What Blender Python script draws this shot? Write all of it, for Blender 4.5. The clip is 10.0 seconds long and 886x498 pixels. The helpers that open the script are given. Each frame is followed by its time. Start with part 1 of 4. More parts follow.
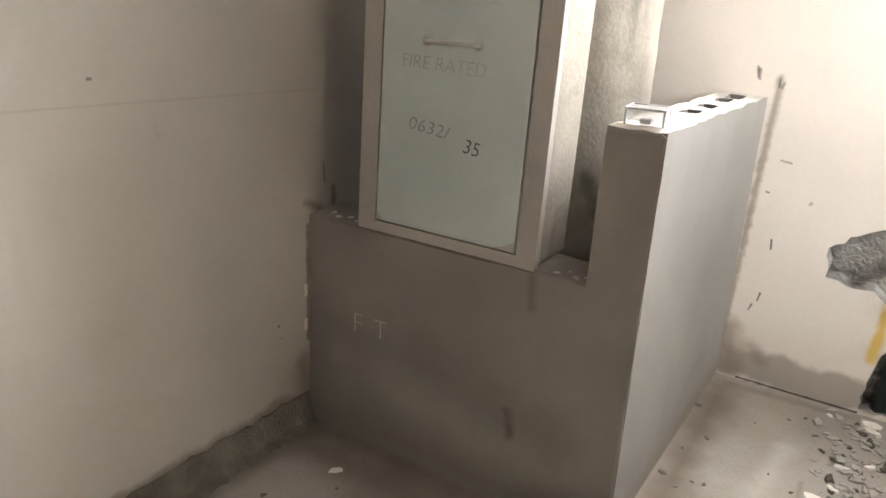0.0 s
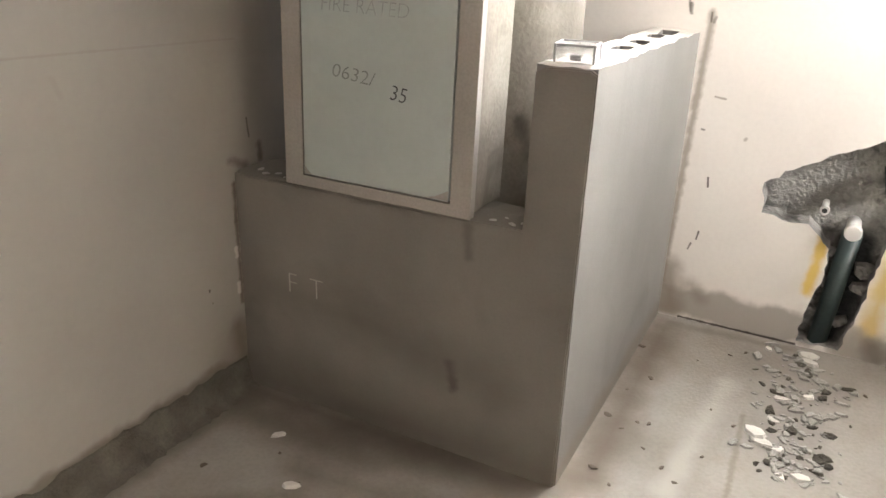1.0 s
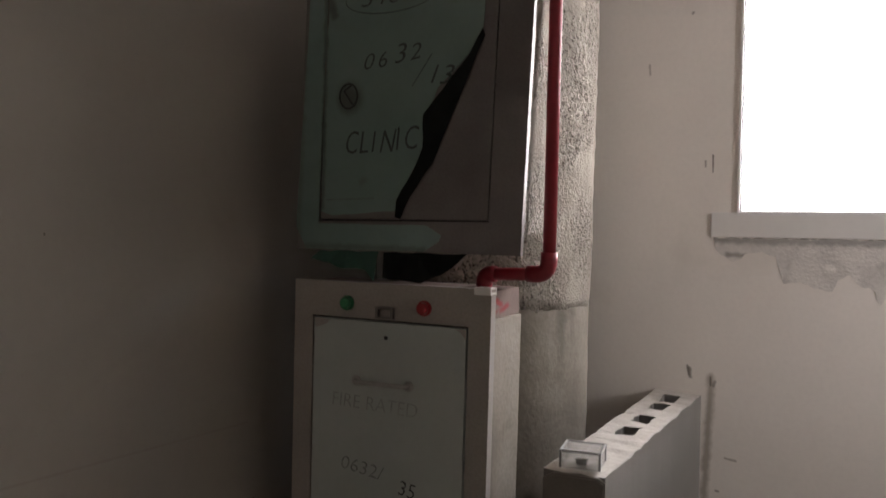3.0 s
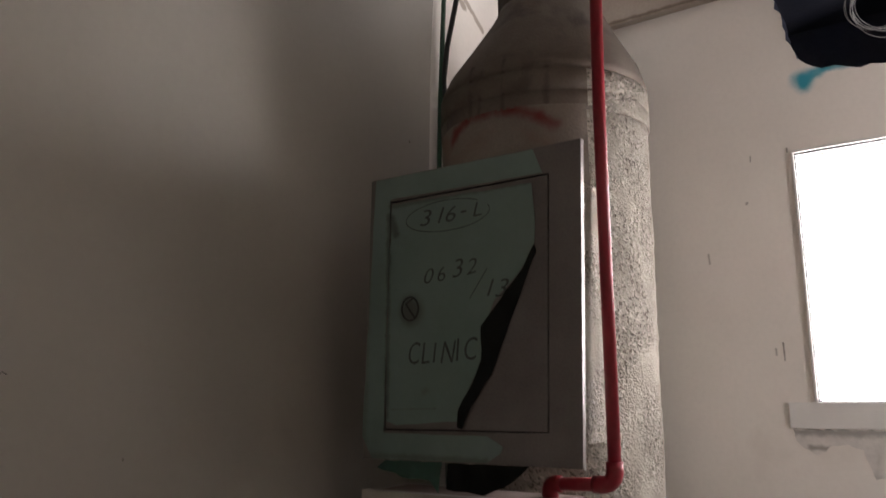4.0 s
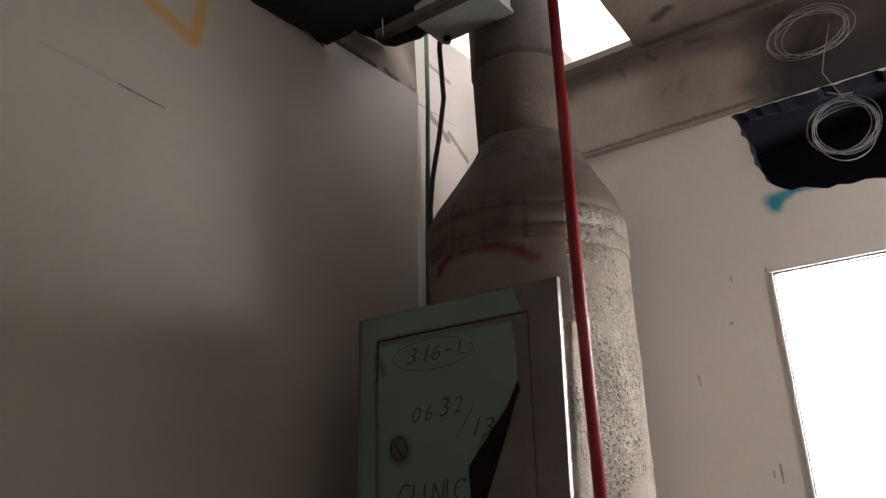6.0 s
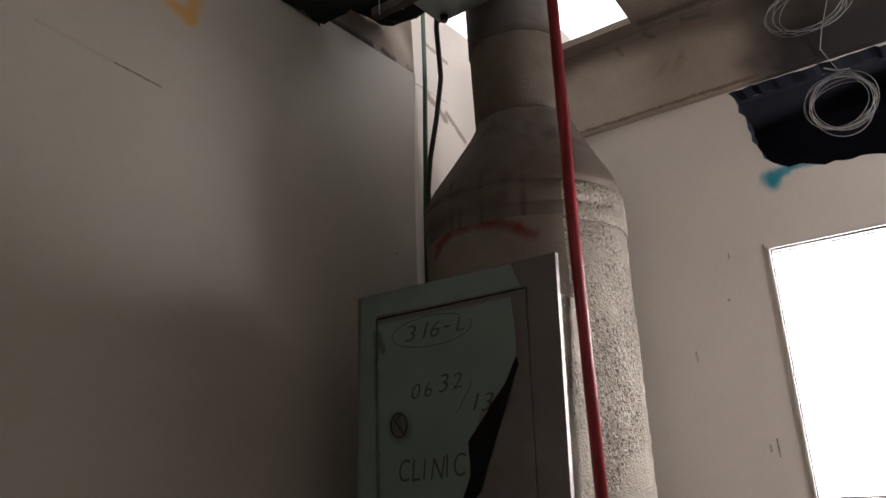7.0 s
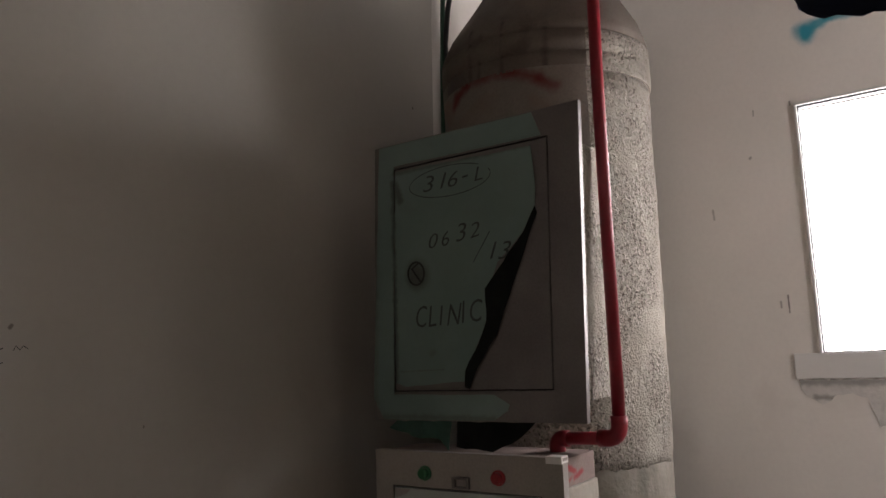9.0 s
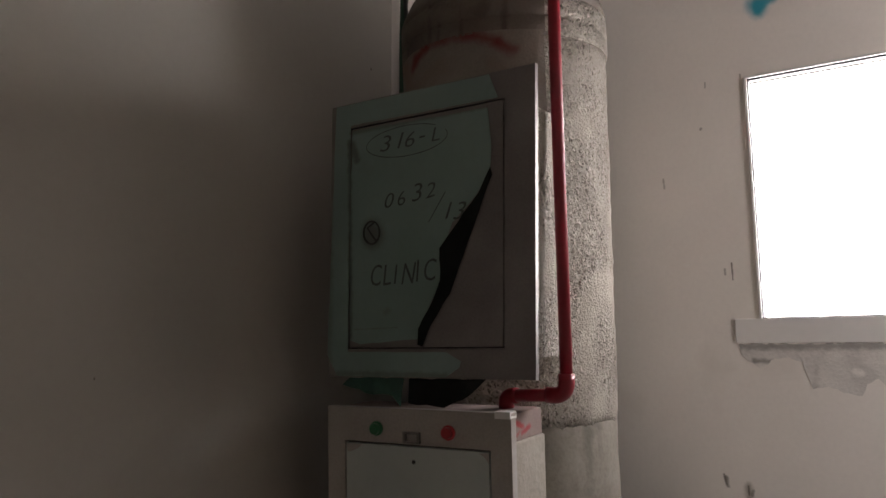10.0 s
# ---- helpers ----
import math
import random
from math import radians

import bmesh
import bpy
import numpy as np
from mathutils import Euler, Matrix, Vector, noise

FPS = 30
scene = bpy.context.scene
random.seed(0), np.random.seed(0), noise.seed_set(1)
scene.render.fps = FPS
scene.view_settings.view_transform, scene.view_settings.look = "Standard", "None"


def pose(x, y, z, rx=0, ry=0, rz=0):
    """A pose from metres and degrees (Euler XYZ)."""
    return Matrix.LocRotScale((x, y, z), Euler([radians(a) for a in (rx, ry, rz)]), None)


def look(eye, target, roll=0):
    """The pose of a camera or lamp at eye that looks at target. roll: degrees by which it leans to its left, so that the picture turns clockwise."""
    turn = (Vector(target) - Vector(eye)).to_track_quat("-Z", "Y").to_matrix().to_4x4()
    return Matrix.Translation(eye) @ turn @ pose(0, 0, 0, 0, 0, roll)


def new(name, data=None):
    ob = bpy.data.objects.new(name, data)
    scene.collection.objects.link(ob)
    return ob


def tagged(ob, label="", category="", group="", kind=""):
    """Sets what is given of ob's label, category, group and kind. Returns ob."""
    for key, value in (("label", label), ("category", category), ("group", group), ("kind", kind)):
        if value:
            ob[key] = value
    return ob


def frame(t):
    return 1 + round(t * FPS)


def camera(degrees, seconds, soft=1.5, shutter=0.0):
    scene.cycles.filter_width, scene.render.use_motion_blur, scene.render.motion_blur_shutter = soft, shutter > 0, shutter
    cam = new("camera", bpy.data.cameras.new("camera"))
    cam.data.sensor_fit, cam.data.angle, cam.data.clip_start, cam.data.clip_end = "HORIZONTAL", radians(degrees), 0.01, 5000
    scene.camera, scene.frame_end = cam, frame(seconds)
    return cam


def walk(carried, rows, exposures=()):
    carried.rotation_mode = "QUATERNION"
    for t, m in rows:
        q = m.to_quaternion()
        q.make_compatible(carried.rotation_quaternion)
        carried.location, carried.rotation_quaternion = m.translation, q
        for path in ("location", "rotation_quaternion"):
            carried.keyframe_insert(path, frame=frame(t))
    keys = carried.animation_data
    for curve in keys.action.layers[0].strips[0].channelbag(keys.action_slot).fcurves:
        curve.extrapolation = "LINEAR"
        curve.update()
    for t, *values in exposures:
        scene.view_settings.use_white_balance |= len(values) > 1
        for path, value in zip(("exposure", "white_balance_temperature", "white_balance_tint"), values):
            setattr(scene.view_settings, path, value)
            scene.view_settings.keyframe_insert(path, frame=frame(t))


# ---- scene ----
cam = camera(59.7, 10.0, shutter=0.25)
PATH = [
    (0, (1.694, -2.967, 1.424), (0.705, -1.356, 0.769), 3.3),
    (0.5, (1.721, -2.913, 1.423), (0.787, -1.273, 0.76), 2.5),
    (1, (1.699, -2.889, 1.386), (0.848, -1.244, 0.632), 1.9),
    (1.5, (1.694, -2.854, 1.425), (0.846, -1.15, 0.812), 3.4),
    (2, (1.688, -2.818, 1.508), (0.812, -1.065, 1.111), 1.9),
    (2.2, (1.684, -2.816, 1.553), (0.794, -1.053, 1.242), 0.8),
    (3.3, (1.684, -2.873, 1.741), (0.694, -1.136, 1.787), 0.4),
    (3.5, (1.696, -2.872, 1.758), (0.661, -1.167, 1.898), 0.4),
    (4, (1.767, -2.887, 1.839), (0.654, -1.261, 2.182), -1.1),
    (4.5, (1.807, -2.902, 1.912), (0.647, -1.345, 2.39), -4.4),
    (5, (1.85, -2.929, 1.933), (0.734, -1.395, 2.567), -4.7),
    (6.5, (1.859, -2.9, 1.907), (0.796, -1.313, 2.499), -3.0),
    (7, (1.856, -2.908, 1.896), (0.775, -1.325, 2.466), -3.8),
    (7.5, (1.844, -2.905, 1.891), (0.773, -1.287, 2.374), -3.2),
    (8, (1.834, -2.894, 1.874), (0.774, -1.249, 2.285), -3.1),
    (8.5, (1.823, -2.906, 1.845), (0.716, -1.276, 2.191), -2.6),
    (9, (1.818, -2.899, 1.833), (0.661, -1.287, 2.086), -2.8),
    (9.5, (1.836, -2.907, 1.809), (0.741, -1.248, 2.033), -2.8),
    (10, (1.829, -2.918, 1.8), (0.761, -1.236, 1.972), -1.9),
]
EXPOSURES = [(0.0, 3.12, 6500, 10), (1.0, 3.25, 6500, 10), (1.5, 3.18, 6500, 10), (2.0, 2.82, 6450, 10), (2.4, 2.15, 6550, 11), (3.2, 0.78, 6600, 16), (4.0, 1.08, 6680, 16), (4.5, 1.14, 6720, 16), (5.2, 1.05, 6740, 16), (6.3, 0.87, 6720, 16), (10.0, 0.78, 6620, 16)]
walk(cam, [(t, look(eye, target, roll)) for t, eye, target, roll in PATH], EXPOSURES)


# ---- light ----
SUN_EL, SUN_AZ = radians(47), radians(281)
world = bpy.data.worlds.new("sky")
scene.world = world
world.use_nodes = True
wn, wl = world.node_tree.nodes, world.node_tree.links
sky = wn.new("ShaderNodeTexSky")
sky.sky_type, sky.sun_disc = "NISHITA", False
sky.sun_elevation, sky.sun_rotation = SUN_EL, SUN_AZ
sky.dust_density = 4.0
wl.new(sky.outputs[0], wn["Background"].inputs[0])
wn["Background"].inputs[1].default_value = 0.08

sun = new("sun", bpy.data.lights.new("sun", "SUN"))
sun.data.energy, sun.data.angle, sun.data.color = 0.8, radians(20), (1.0, 0.96, 0.9)
sun.matrix_world = look((-20.0, 4.0, 22.0), (0.0, 0.0, 0.0))


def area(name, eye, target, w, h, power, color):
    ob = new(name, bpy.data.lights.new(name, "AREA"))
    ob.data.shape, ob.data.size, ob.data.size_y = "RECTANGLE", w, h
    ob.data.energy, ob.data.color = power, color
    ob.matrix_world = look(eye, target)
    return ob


# daylight in the window's opening; an added lamp outside an assumed, unseen east opening
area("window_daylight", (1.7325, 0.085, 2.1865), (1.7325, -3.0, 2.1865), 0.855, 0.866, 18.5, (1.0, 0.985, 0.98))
# fill from out of view, slanted in high to brighten the north wall
area("east_fill", (5.2, -1.22, 2.45), (3.7, -0.42, 2.4), 0.6, 1.3, 110.0, (1.0, 0.965, 0.93))


# ---- materials ----
def mark(n, l, tc, under, a, c, width, soft, colour, amount):
    """A soft-edged drawn, sprayed or rubbed mark, or a darker area, from a to c, laid over the colour under it."""
    a, c = Vector(a), Vector(c)
    ba = c - a

    def vm(op, x, y):
        q = n.new("ShaderNodeVectorMath")
        q.operation = op
        for k, v in enumerate((x, y)):
            if hasattr(v, "is_linked"):
                l.new(v, q.inputs[k])
            else:
                q.inputs[k].default_value = v
        return q
    pa = vm("SUBTRACT", tc.outputs["Object"], a)
    dot = vm("DOT_PRODUCT", pa.outputs[0], ba / max(ba.length_squared, 1e-9))
    cl = n.new("ShaderNodeClamp")
    l.new(dot.outputs["Value"], cl.inputs[0])
    sc = n.new("ShaderNodeVectorMath")
    sc.operation = "SCALE"
    sc.inputs[0].default_value = ba
    l.new(cl.outputs[0], sc.inputs["Scale"])
    d = vm("DISTANCE", pa.outputs[0], sc.outputs[0])
    w = n.new("ShaderNodeTexNoise")
    w.inputs["Scale"].default_value, w.inputs["Detail"].default_value = 0.5 / max(width, 0.012), 5
    l.new(tc.outputs["Object"], w.inputs["Vector"])
    jit = n.new("ShaderNodeMath")
    jit.operation = "MULTIPLY_ADD"
    l.new(w.outputs["Fac"], jit.inputs[0])
    jit.inputs[1].default_value = width * 1.6
    l.new(d.outputs["Value"], jit.inputs[2])
    mr = n.new("ShaderNodeMapRange")
    mr.interpolation_type = "SMOOTHSTEP"
    l.new(jit.outputs[0], mr.inputs["Value"])
    mr.inputs["From Min"].default_value, mr.inputs["From Max"].default_value = width * 1.8 - soft * width, width * 1.8 + soft * width * 0.3
    mr.inputs["To Min"].default_value, mr.inputs["To Max"].default_value = amount, 0.0
    mx = n.new("ShaderNodeMix")
    mx.data_type = "RGBA"
    l.new(mr.outputs["Result"], mx.inputs["Factor"])
    l.new(under, mx.inputs["A"])
    mx.inputs["B"].default_value = (*colour, 1)
    return mx.outputs["Result"]


def material(name, base, vary, rough=0.85, scale=6.0, fine=90.0, bump=0.15, metal=0.0, spots=None, spot_scale=3.0, spot_cut=0.62, bump_dist=0.004, coat=0.0, grain=0.3, marks=()):
    """base colour mixed towards vary by broad noise, with fine grain; spots: a stain colour with its own shapes."""
    m = bpy.data.materials.new(name)
    m.use_nodes = True
    n, l = m.node_tree.nodes, m.node_tree.links
    b = n["Principled BSDF"]
    b.inputs["Roughness"].default_value, b.inputs["Metallic"].default_value = rough, metal
    b.inputs["Coat Weight"].default_value = coat
    tc = n.new("ShaderNodeTexCoord")
    n1, n2 = n.new("ShaderNodeTexNoise"), n.new("ShaderNodeTexNoise")
    n1.inputs["Scale"].default_value, n1.inputs["Detail"].default_value = scale, 6
    n2.inputs["Scale"].default_value, n2.inputs["Detail"].default_value = fine, 4
    l.new(tc.outputs["Object"], n1.inputs["Vector"])
    l.new(tc.outputs["Object"], n2.inputs["Vector"])
    r1 = n.new("ShaderNodeValToRGB")
    r1.color_ramp.elements[0].position, r1.color_ramp.elements[1].position = 0.35, 0.7
    r1.color_ramp.elements[0].color, r1.color_ramp.elements[1].color = (*base, 1), (*vary, 1)
    l.new(n1.outputs["Fac"], r1.inputs["Fac"])
    mix = n.new("ShaderNodeMix")
    mix.data_type, mix.blend_type = "RGBA", "MULTIPLY"
    mix.inputs["Factor"].default_value = grain
    g = n.new("ShaderNodeValToRGB")
    g.color_ramp.elements[0].position, g.color_ramp.elements[1].position = 0.3, 0.6
    g.color_ramp.elements[0].color = (0.6, 0.6, 0.6, 1)
    l.new(n2.outputs["Fac"], g.inputs["Fac"])
    l.new(r1.outputs["Color"], mix.inputs["A"])
    l.new(g.outputs["Color"], mix.inputs["B"])
    out = mix.outputs["Result"]
    if spots:
        n3 = n.new("ShaderNodeTexNoise")
        n3.inputs["Scale"].default_value, n3.inputs["Detail"].default_value, n3.inputs["Distortion"].default_value = spot_scale, 8, 0.6
        l.new(tc.outputs["Object"], n3.inputs["Vector"])
        r3 = n.new("ShaderNodeValToRGB")
        r3.color_ramp.elements[0].position, r3.color_ramp.elements[1].position = spot_cut, spot_cut + 0.14
        r3.color_ramp.elements[0].color, r3.color_ramp.elements[1].color = (0, 0, 0, 1), (0.8, 0.8, 0.8, 1)
        l.new(n3.outputs["Fac"], r3.inputs["Fac"])
        mx = n.new("ShaderNodeMix")
        mx.data_type = "RGBA"
        l.new(r3.outputs["Color"], mx.inputs["Factor"])
        l.new(out, mx.inputs["A"])
        mx.inputs["B"].default_value = (*spots, 1)
        out = mx.outputs["Result"]
    for a, c, width, soft, colour, amount in marks:
        out = mark(n, l, tc, out, a, c, width, soft, colour, amount)
    l.new(out, b.inputs["Base Color"])
    bp = n.new("ShaderNodeBump")
    bp.inputs["Strength"].default_value, bp.inputs["Distance"].default_value = bump, bump_dist
    add = n.new("ShaderNodeMath")
    add.operation = "ADD"
    l.new(n1.outputs["Fac"], add.inputs[0])
    l.new(n2.outputs["Fac"], add.inputs[1])
    l.new(add.outputs[0], bp.inputs["Height"])
    l.new(bp.outputs["Normal"], b.inputs["Normal"])
    return m


def sprayed(name):
    """Pale trowelled insulation, mostly smooth, with drifts of torn flakes and pits."""
    m = bpy.data.materials.new(name)
    m.use_nodes = True
    n, l = m.node_tree.nodes, m.node_tree.links
    b = n["Principled BSDF"]
    b.inputs["Roughness"].default_value = 0.95
    tc = n.new("ShaderNodeTexCoord")

    def field(scale, lo, hi, detail=3, distort=0.0, squash=(1, 1, 1)):
        mp, t, k = n.new("ShaderNodeMapping"), n.new("ShaderNodeTexNoise"), n.new("ShaderNodeMapRange")
        mp.inputs["Scale"].default_value = squash
        t.inputs["Scale"].default_value, t.inputs["Detail"].default_value, t.inputs["Distortion"].default_value = scale, detail, distort
        k.interpolation_type = "SMOOTHSTEP"
        k.inputs["From Min"].default_value, k.inputs["From Max"].default_value = lo, hi
        l.new(tc.outputs["Object"], mp.inputs[0])
        l.new(mp.outputs[0], t.inputs["Vector"])
        l.new(t.outputs["Fac"], k.inputs["Value"])
        return k.outputs["Result"]

    def calc(op, a, c):
        q = n.new("ShaderNodeMath")
        q.operation = op
        for i, v in enumerate((a, c)):
            if isinstance(v, float):
                q.inputs[i].default_value = v
            else:
                l.new(v, q.inputs[i])
        return q.outputs[0]

    def blend(fac, under, over):
        q = n.new("ShaderNodeMix")
        q.data_type = "RGBA"
        l.new(fac, q.inputs["Factor"])
        for k, v in (("A", under), ("B", over)):
            if isinstance(v, tuple):
                q.inputs[k].default_value = (*v, 1)
            else:
                l.new(v, q.inputs[k])
        return q.outputs["Result"]
    drift = field(5.0, 0.35, 0.53, 4)
    flake = calc("MULTIPLY", field(70, 0.50, 0.62, 3, 0.7, (1, 1, 0.8)), drift)
    pit = calc("MULTIPLY", field(84, 0.56, 0.64, 2, 0.6), drift)
    grain = field(150, 0.3, 0.7)
    col = blend(field(9, 0.35, 0.7, 5), (0.32, 0.29, 0.243), (0.42, 0.385, 0.332))
    col = blend(calc("MULTIPLY", field(5, 0.5, 0.7, 6, 0, (1, 1, 0.3)), 0.6), col, (0.20, 0.175, 0.145))
    col = blend(calc("MULTIPLY", flake, 0.5), col, (0.54, 0.47, 0.42))
    col = blend(calc("MULTIPLY", pit, 0.75), col, (0.11, 0.092, 0.07))
    l.new(col, b.inputs["Base Color"])
    h = calc("ADD", calc("MULTIPLY", flake, 0.8), calc("MULTIPLY", grain, 0.16))
    h = calc("SUBTRACT", h, calc("MULTIPLY", pit, 0.9))
    bp = n.new("ShaderNodeBump")
    bp.inputs["Strength"].default_value, bp.inputs["Distance"].default_value = 1.0, 0.016
    l.new(h, bp.inputs["Height"])
    l.new(bp.outputs["Normal"], b.inputs["Normal"])
    return m


DARK, GREYM, BROWNM = (0.10, 0.085, 0.07), (0.33, 0.30, 0.265), (0.27, 0.225, 0.18)
YEL, CYA, PRIMER = (0.50, 0.27, 0.06), (0.02, 0.30, 0.40), (0.66, 0.45, 0.07)
WEST_MARKS = [
    ((0, -2.35, 1.112), (0, -1.04, 1.072), 0.004, 0.8, GREYM, 0.7),
    ((0, -2.03, 3.131), (0, -1.80, 3.104), 0.0065, 0.9, GREYM, 0.8), ((0, -1.80, 3.104), (0, -1.645, 3.088), 0.0041, 0.7, DARK, 0.8),
    ((0, -1.90, 3.478), (0, -1.548, 3.375), 0.032, 0.9, YEL, 0.85), ((0, -1.548, 3.375), (0, -1.505, 3.64), 0.034, 0.9, YEL, 0.85),
    ((0, -1.235, 0.293), (0, -1.235, 0.297), 0.0048, 0.5, DARK, 1.0), ((0, -1.225, 0.247), (0, -1.225, 0.249), 0.0034, 0.6, DARK, 0.7),
    ((0, -0.527, 2.785), (0, -0.527, 2.788), 0.0048, 0.5, DARK, 0.95), ((0, -1.72, 1.667), (0, -1.72, 1.67), 0.0034, 0.6, DARK, 0.7),
    ((0, -1.853, 1.160), (0, -1.845, 1.160), 0.0041, 0.6, DARK, 0.8), ((0, -1.011, 0.820), (0, -1.005, 0.760), 0.0048, 0.7, DARK, 0.8),
    ((0, -0.958, 0.72), (0, -0.955, 0.68), 0.018, 0.9, DARK, 0.8), ((0, -1.094, 0.515), (0, -1.092, 0.495), 0.0082, 0.8, DARK, 0.9),
    ((0, -1.68, 1.04), (0, -1.66, 0.99), 0.010, 1.0, GREYM, 0.4), ((0, -2.1, 1.05), (0, -2.05, 0.60), 0.02, 1.0, (0.37, 0.345, 0.305), 0.5),
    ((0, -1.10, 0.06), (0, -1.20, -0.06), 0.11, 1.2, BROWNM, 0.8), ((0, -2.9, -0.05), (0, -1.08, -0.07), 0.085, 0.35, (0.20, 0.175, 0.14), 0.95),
    ((0, -1.09, 0.62), (0, -1.088, 0.20), 0.012, 1.0, (0.16, 0.13, 0.10), 0.9), ((0, -1.10, 0.40), (0, -1.098, 0.37), 0.010, 0.7, (0.70, 0.67, 0.61), 0.8), ((0, -1.10, 0.27), (0, -1.10, 0.24), 0.010, 0.7, (0.70, 0.67, 0.61), 0.7), ((0, -1.095, 0.70), (0, -1.03, 0.67), 0.020, 1.1, DARK, 0.6), ((0, -1.12, 0.12), (0, -1.10, 0.02), 0.05, 1.2, (0.17, 0.145, 0.11), 0.8), ((0, -2.055, 1.925), (0, -2.052, 1.930), 0.0054, 0.6, DARK, 0.8),
]
NORTH_MARKS = [
    ((1.362, 0, 2.868), (1.362, 0, 2.88), 0.042, 0.9, CYA, 1.0), ((1.365, 0, 2.88), (1.43, 0, 2.912), 0.026, 0.9, CYA, 0.9), ((1.43, 0, 2.912), (1.52, 0, 2.905), 0.020, 0.9, CYA, 0.8),
    ((1.722, 0, 0.44), (1.700, 0, 0.22), 0.026, 0.8, PRIMER, 0.9), ((1.945, 0, 0.42), (1.925, 0, 0.10), 0.05, 1.0, PRIMER, 0.75),
    ((1.20, 0, 0.07), (1.72, 0, 0.065), 0.075, 0.35, GREYM, 0.85), ((1.86, 0, 0.055), (3.4, 0, 0.055), 0.075, 0.4, GREYM, 0.85), ((1.21, 0, 0.20), (1.23, 0, 0.05), 0.06, 1.0, BROWNM, 0.8), ((1.30, 0, 0.15), (1.34, 0, 0.10), 0.04, 1.0, BROWNM, 0.6),
    ((1.95, 0, 0.05), (1.97, 0, 0.02), 0.05, 1.0, DARK, 0.6), ((1.27, 0, 0.006), (1.70, 0, 0.004), 0.006, 0.6, (0.05, 0.04, 0.03), 0.9),
    ((1.222, 0, 1.165), (1.185, 0, 0.15), 0.018, 0.9, BROWNM, 0.75), ((1.146, 0, 1.19), (1.15, 0, 1.16), 0.0082, 0.8, DARK, 0.7), ((1.231, 0, 1.135), (1.236, 0, 1.15), 0.0068, 0.8, DARK, 0.6),
    ((1.246, 0, 0.760), (1.256, 0, 0.759), 0.0054, 0.7, DARK, 0.7), ((1.275, 0, 0.882), (1.312, 0, 0.877), 0.005, 0.8, BROWNM, 0.7), ((1.296, 0, 0.585), (1.300, 0, 0.55), 0.0041, 0.5, DARK, 0.9),
    ((1.294, 0, 0.372), (1.289, 0, 0.34), 0.0041, 0.5, DARK, 0.9), ((1.272, 0, 0.32), (1.264, 0, 0.295), 0.0048, 0.7, DARK, 0.8), ((1.400, 0, 0.742), (1.402, 0, 0.745), 0.008, 0.8, BROWNM, 0.6),
    ((1.212, 0, 1.955), (1.213, 0, 1.895), 0.0034, 0.6, DARK, 0.8), ((1.187, 0, 1.935), (1.187, 0, 1.915), 0.0048, 0.9, DARK, 0.6), ((1.132, 0, 2.46), (1.134, 0, 2.463), 0.0061, 0.9, DARK, 0.6), ((1.159, 0, 2.635), (1.158, 0, 2.615), 0.0027, 0.8, DARK, 0.6),
    ((0.983, 0, 2.29), (0.985, 0, 2.255), 0.005, 0.8, GREYM, 0.7), ((1.139, 0, 1.20), (1.145, 0, 1.165), 0.0061, 0.8, DARK, 0.75), ((1.220, 0, 1.165), (1.221, 0, 1.135), 0.0041, 0.8, DARK, 0.8), ((1.284, 0, 2.640), (1.284, 0, 2.628), 0.0041, 0.7, DARK, 0.7),
    ((-0.022, -0.22, 3.655), (-0.022, -0.06, 3.56), 0.022, 0.5, (0.36, 0.31, 0.26), 0.95), ((-0.022, -0.05, 3.60), (-0.022, 0.10, 3.50), 0.018, 0.5, (0.36, 0.31, 0.26), 0.9), ((-0.03, -0.28, 3.67), (-0.03, 0.3, 3.66), 0.0041, 0.6, DARK, 0.7), ((-0.03, -0.20, 3.93), (-0.03, 0.0, 3.90), 0.012, 0.6, (0.36, 0.31, 0.26), 0.8),
    ((1.0, 0, 0.1), (1.02, 0, 0.9), 0.12, 1.2, BROWNM, 0.4),
]
# a smear, a darker foot, and fainter dark areas above it
FRONT_MARKS = [
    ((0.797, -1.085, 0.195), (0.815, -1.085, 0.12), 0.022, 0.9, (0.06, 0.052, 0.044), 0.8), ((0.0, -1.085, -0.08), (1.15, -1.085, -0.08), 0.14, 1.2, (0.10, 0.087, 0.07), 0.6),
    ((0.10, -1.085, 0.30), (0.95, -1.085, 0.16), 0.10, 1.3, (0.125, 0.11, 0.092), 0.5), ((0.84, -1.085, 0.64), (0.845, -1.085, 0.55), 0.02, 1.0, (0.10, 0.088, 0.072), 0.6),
]
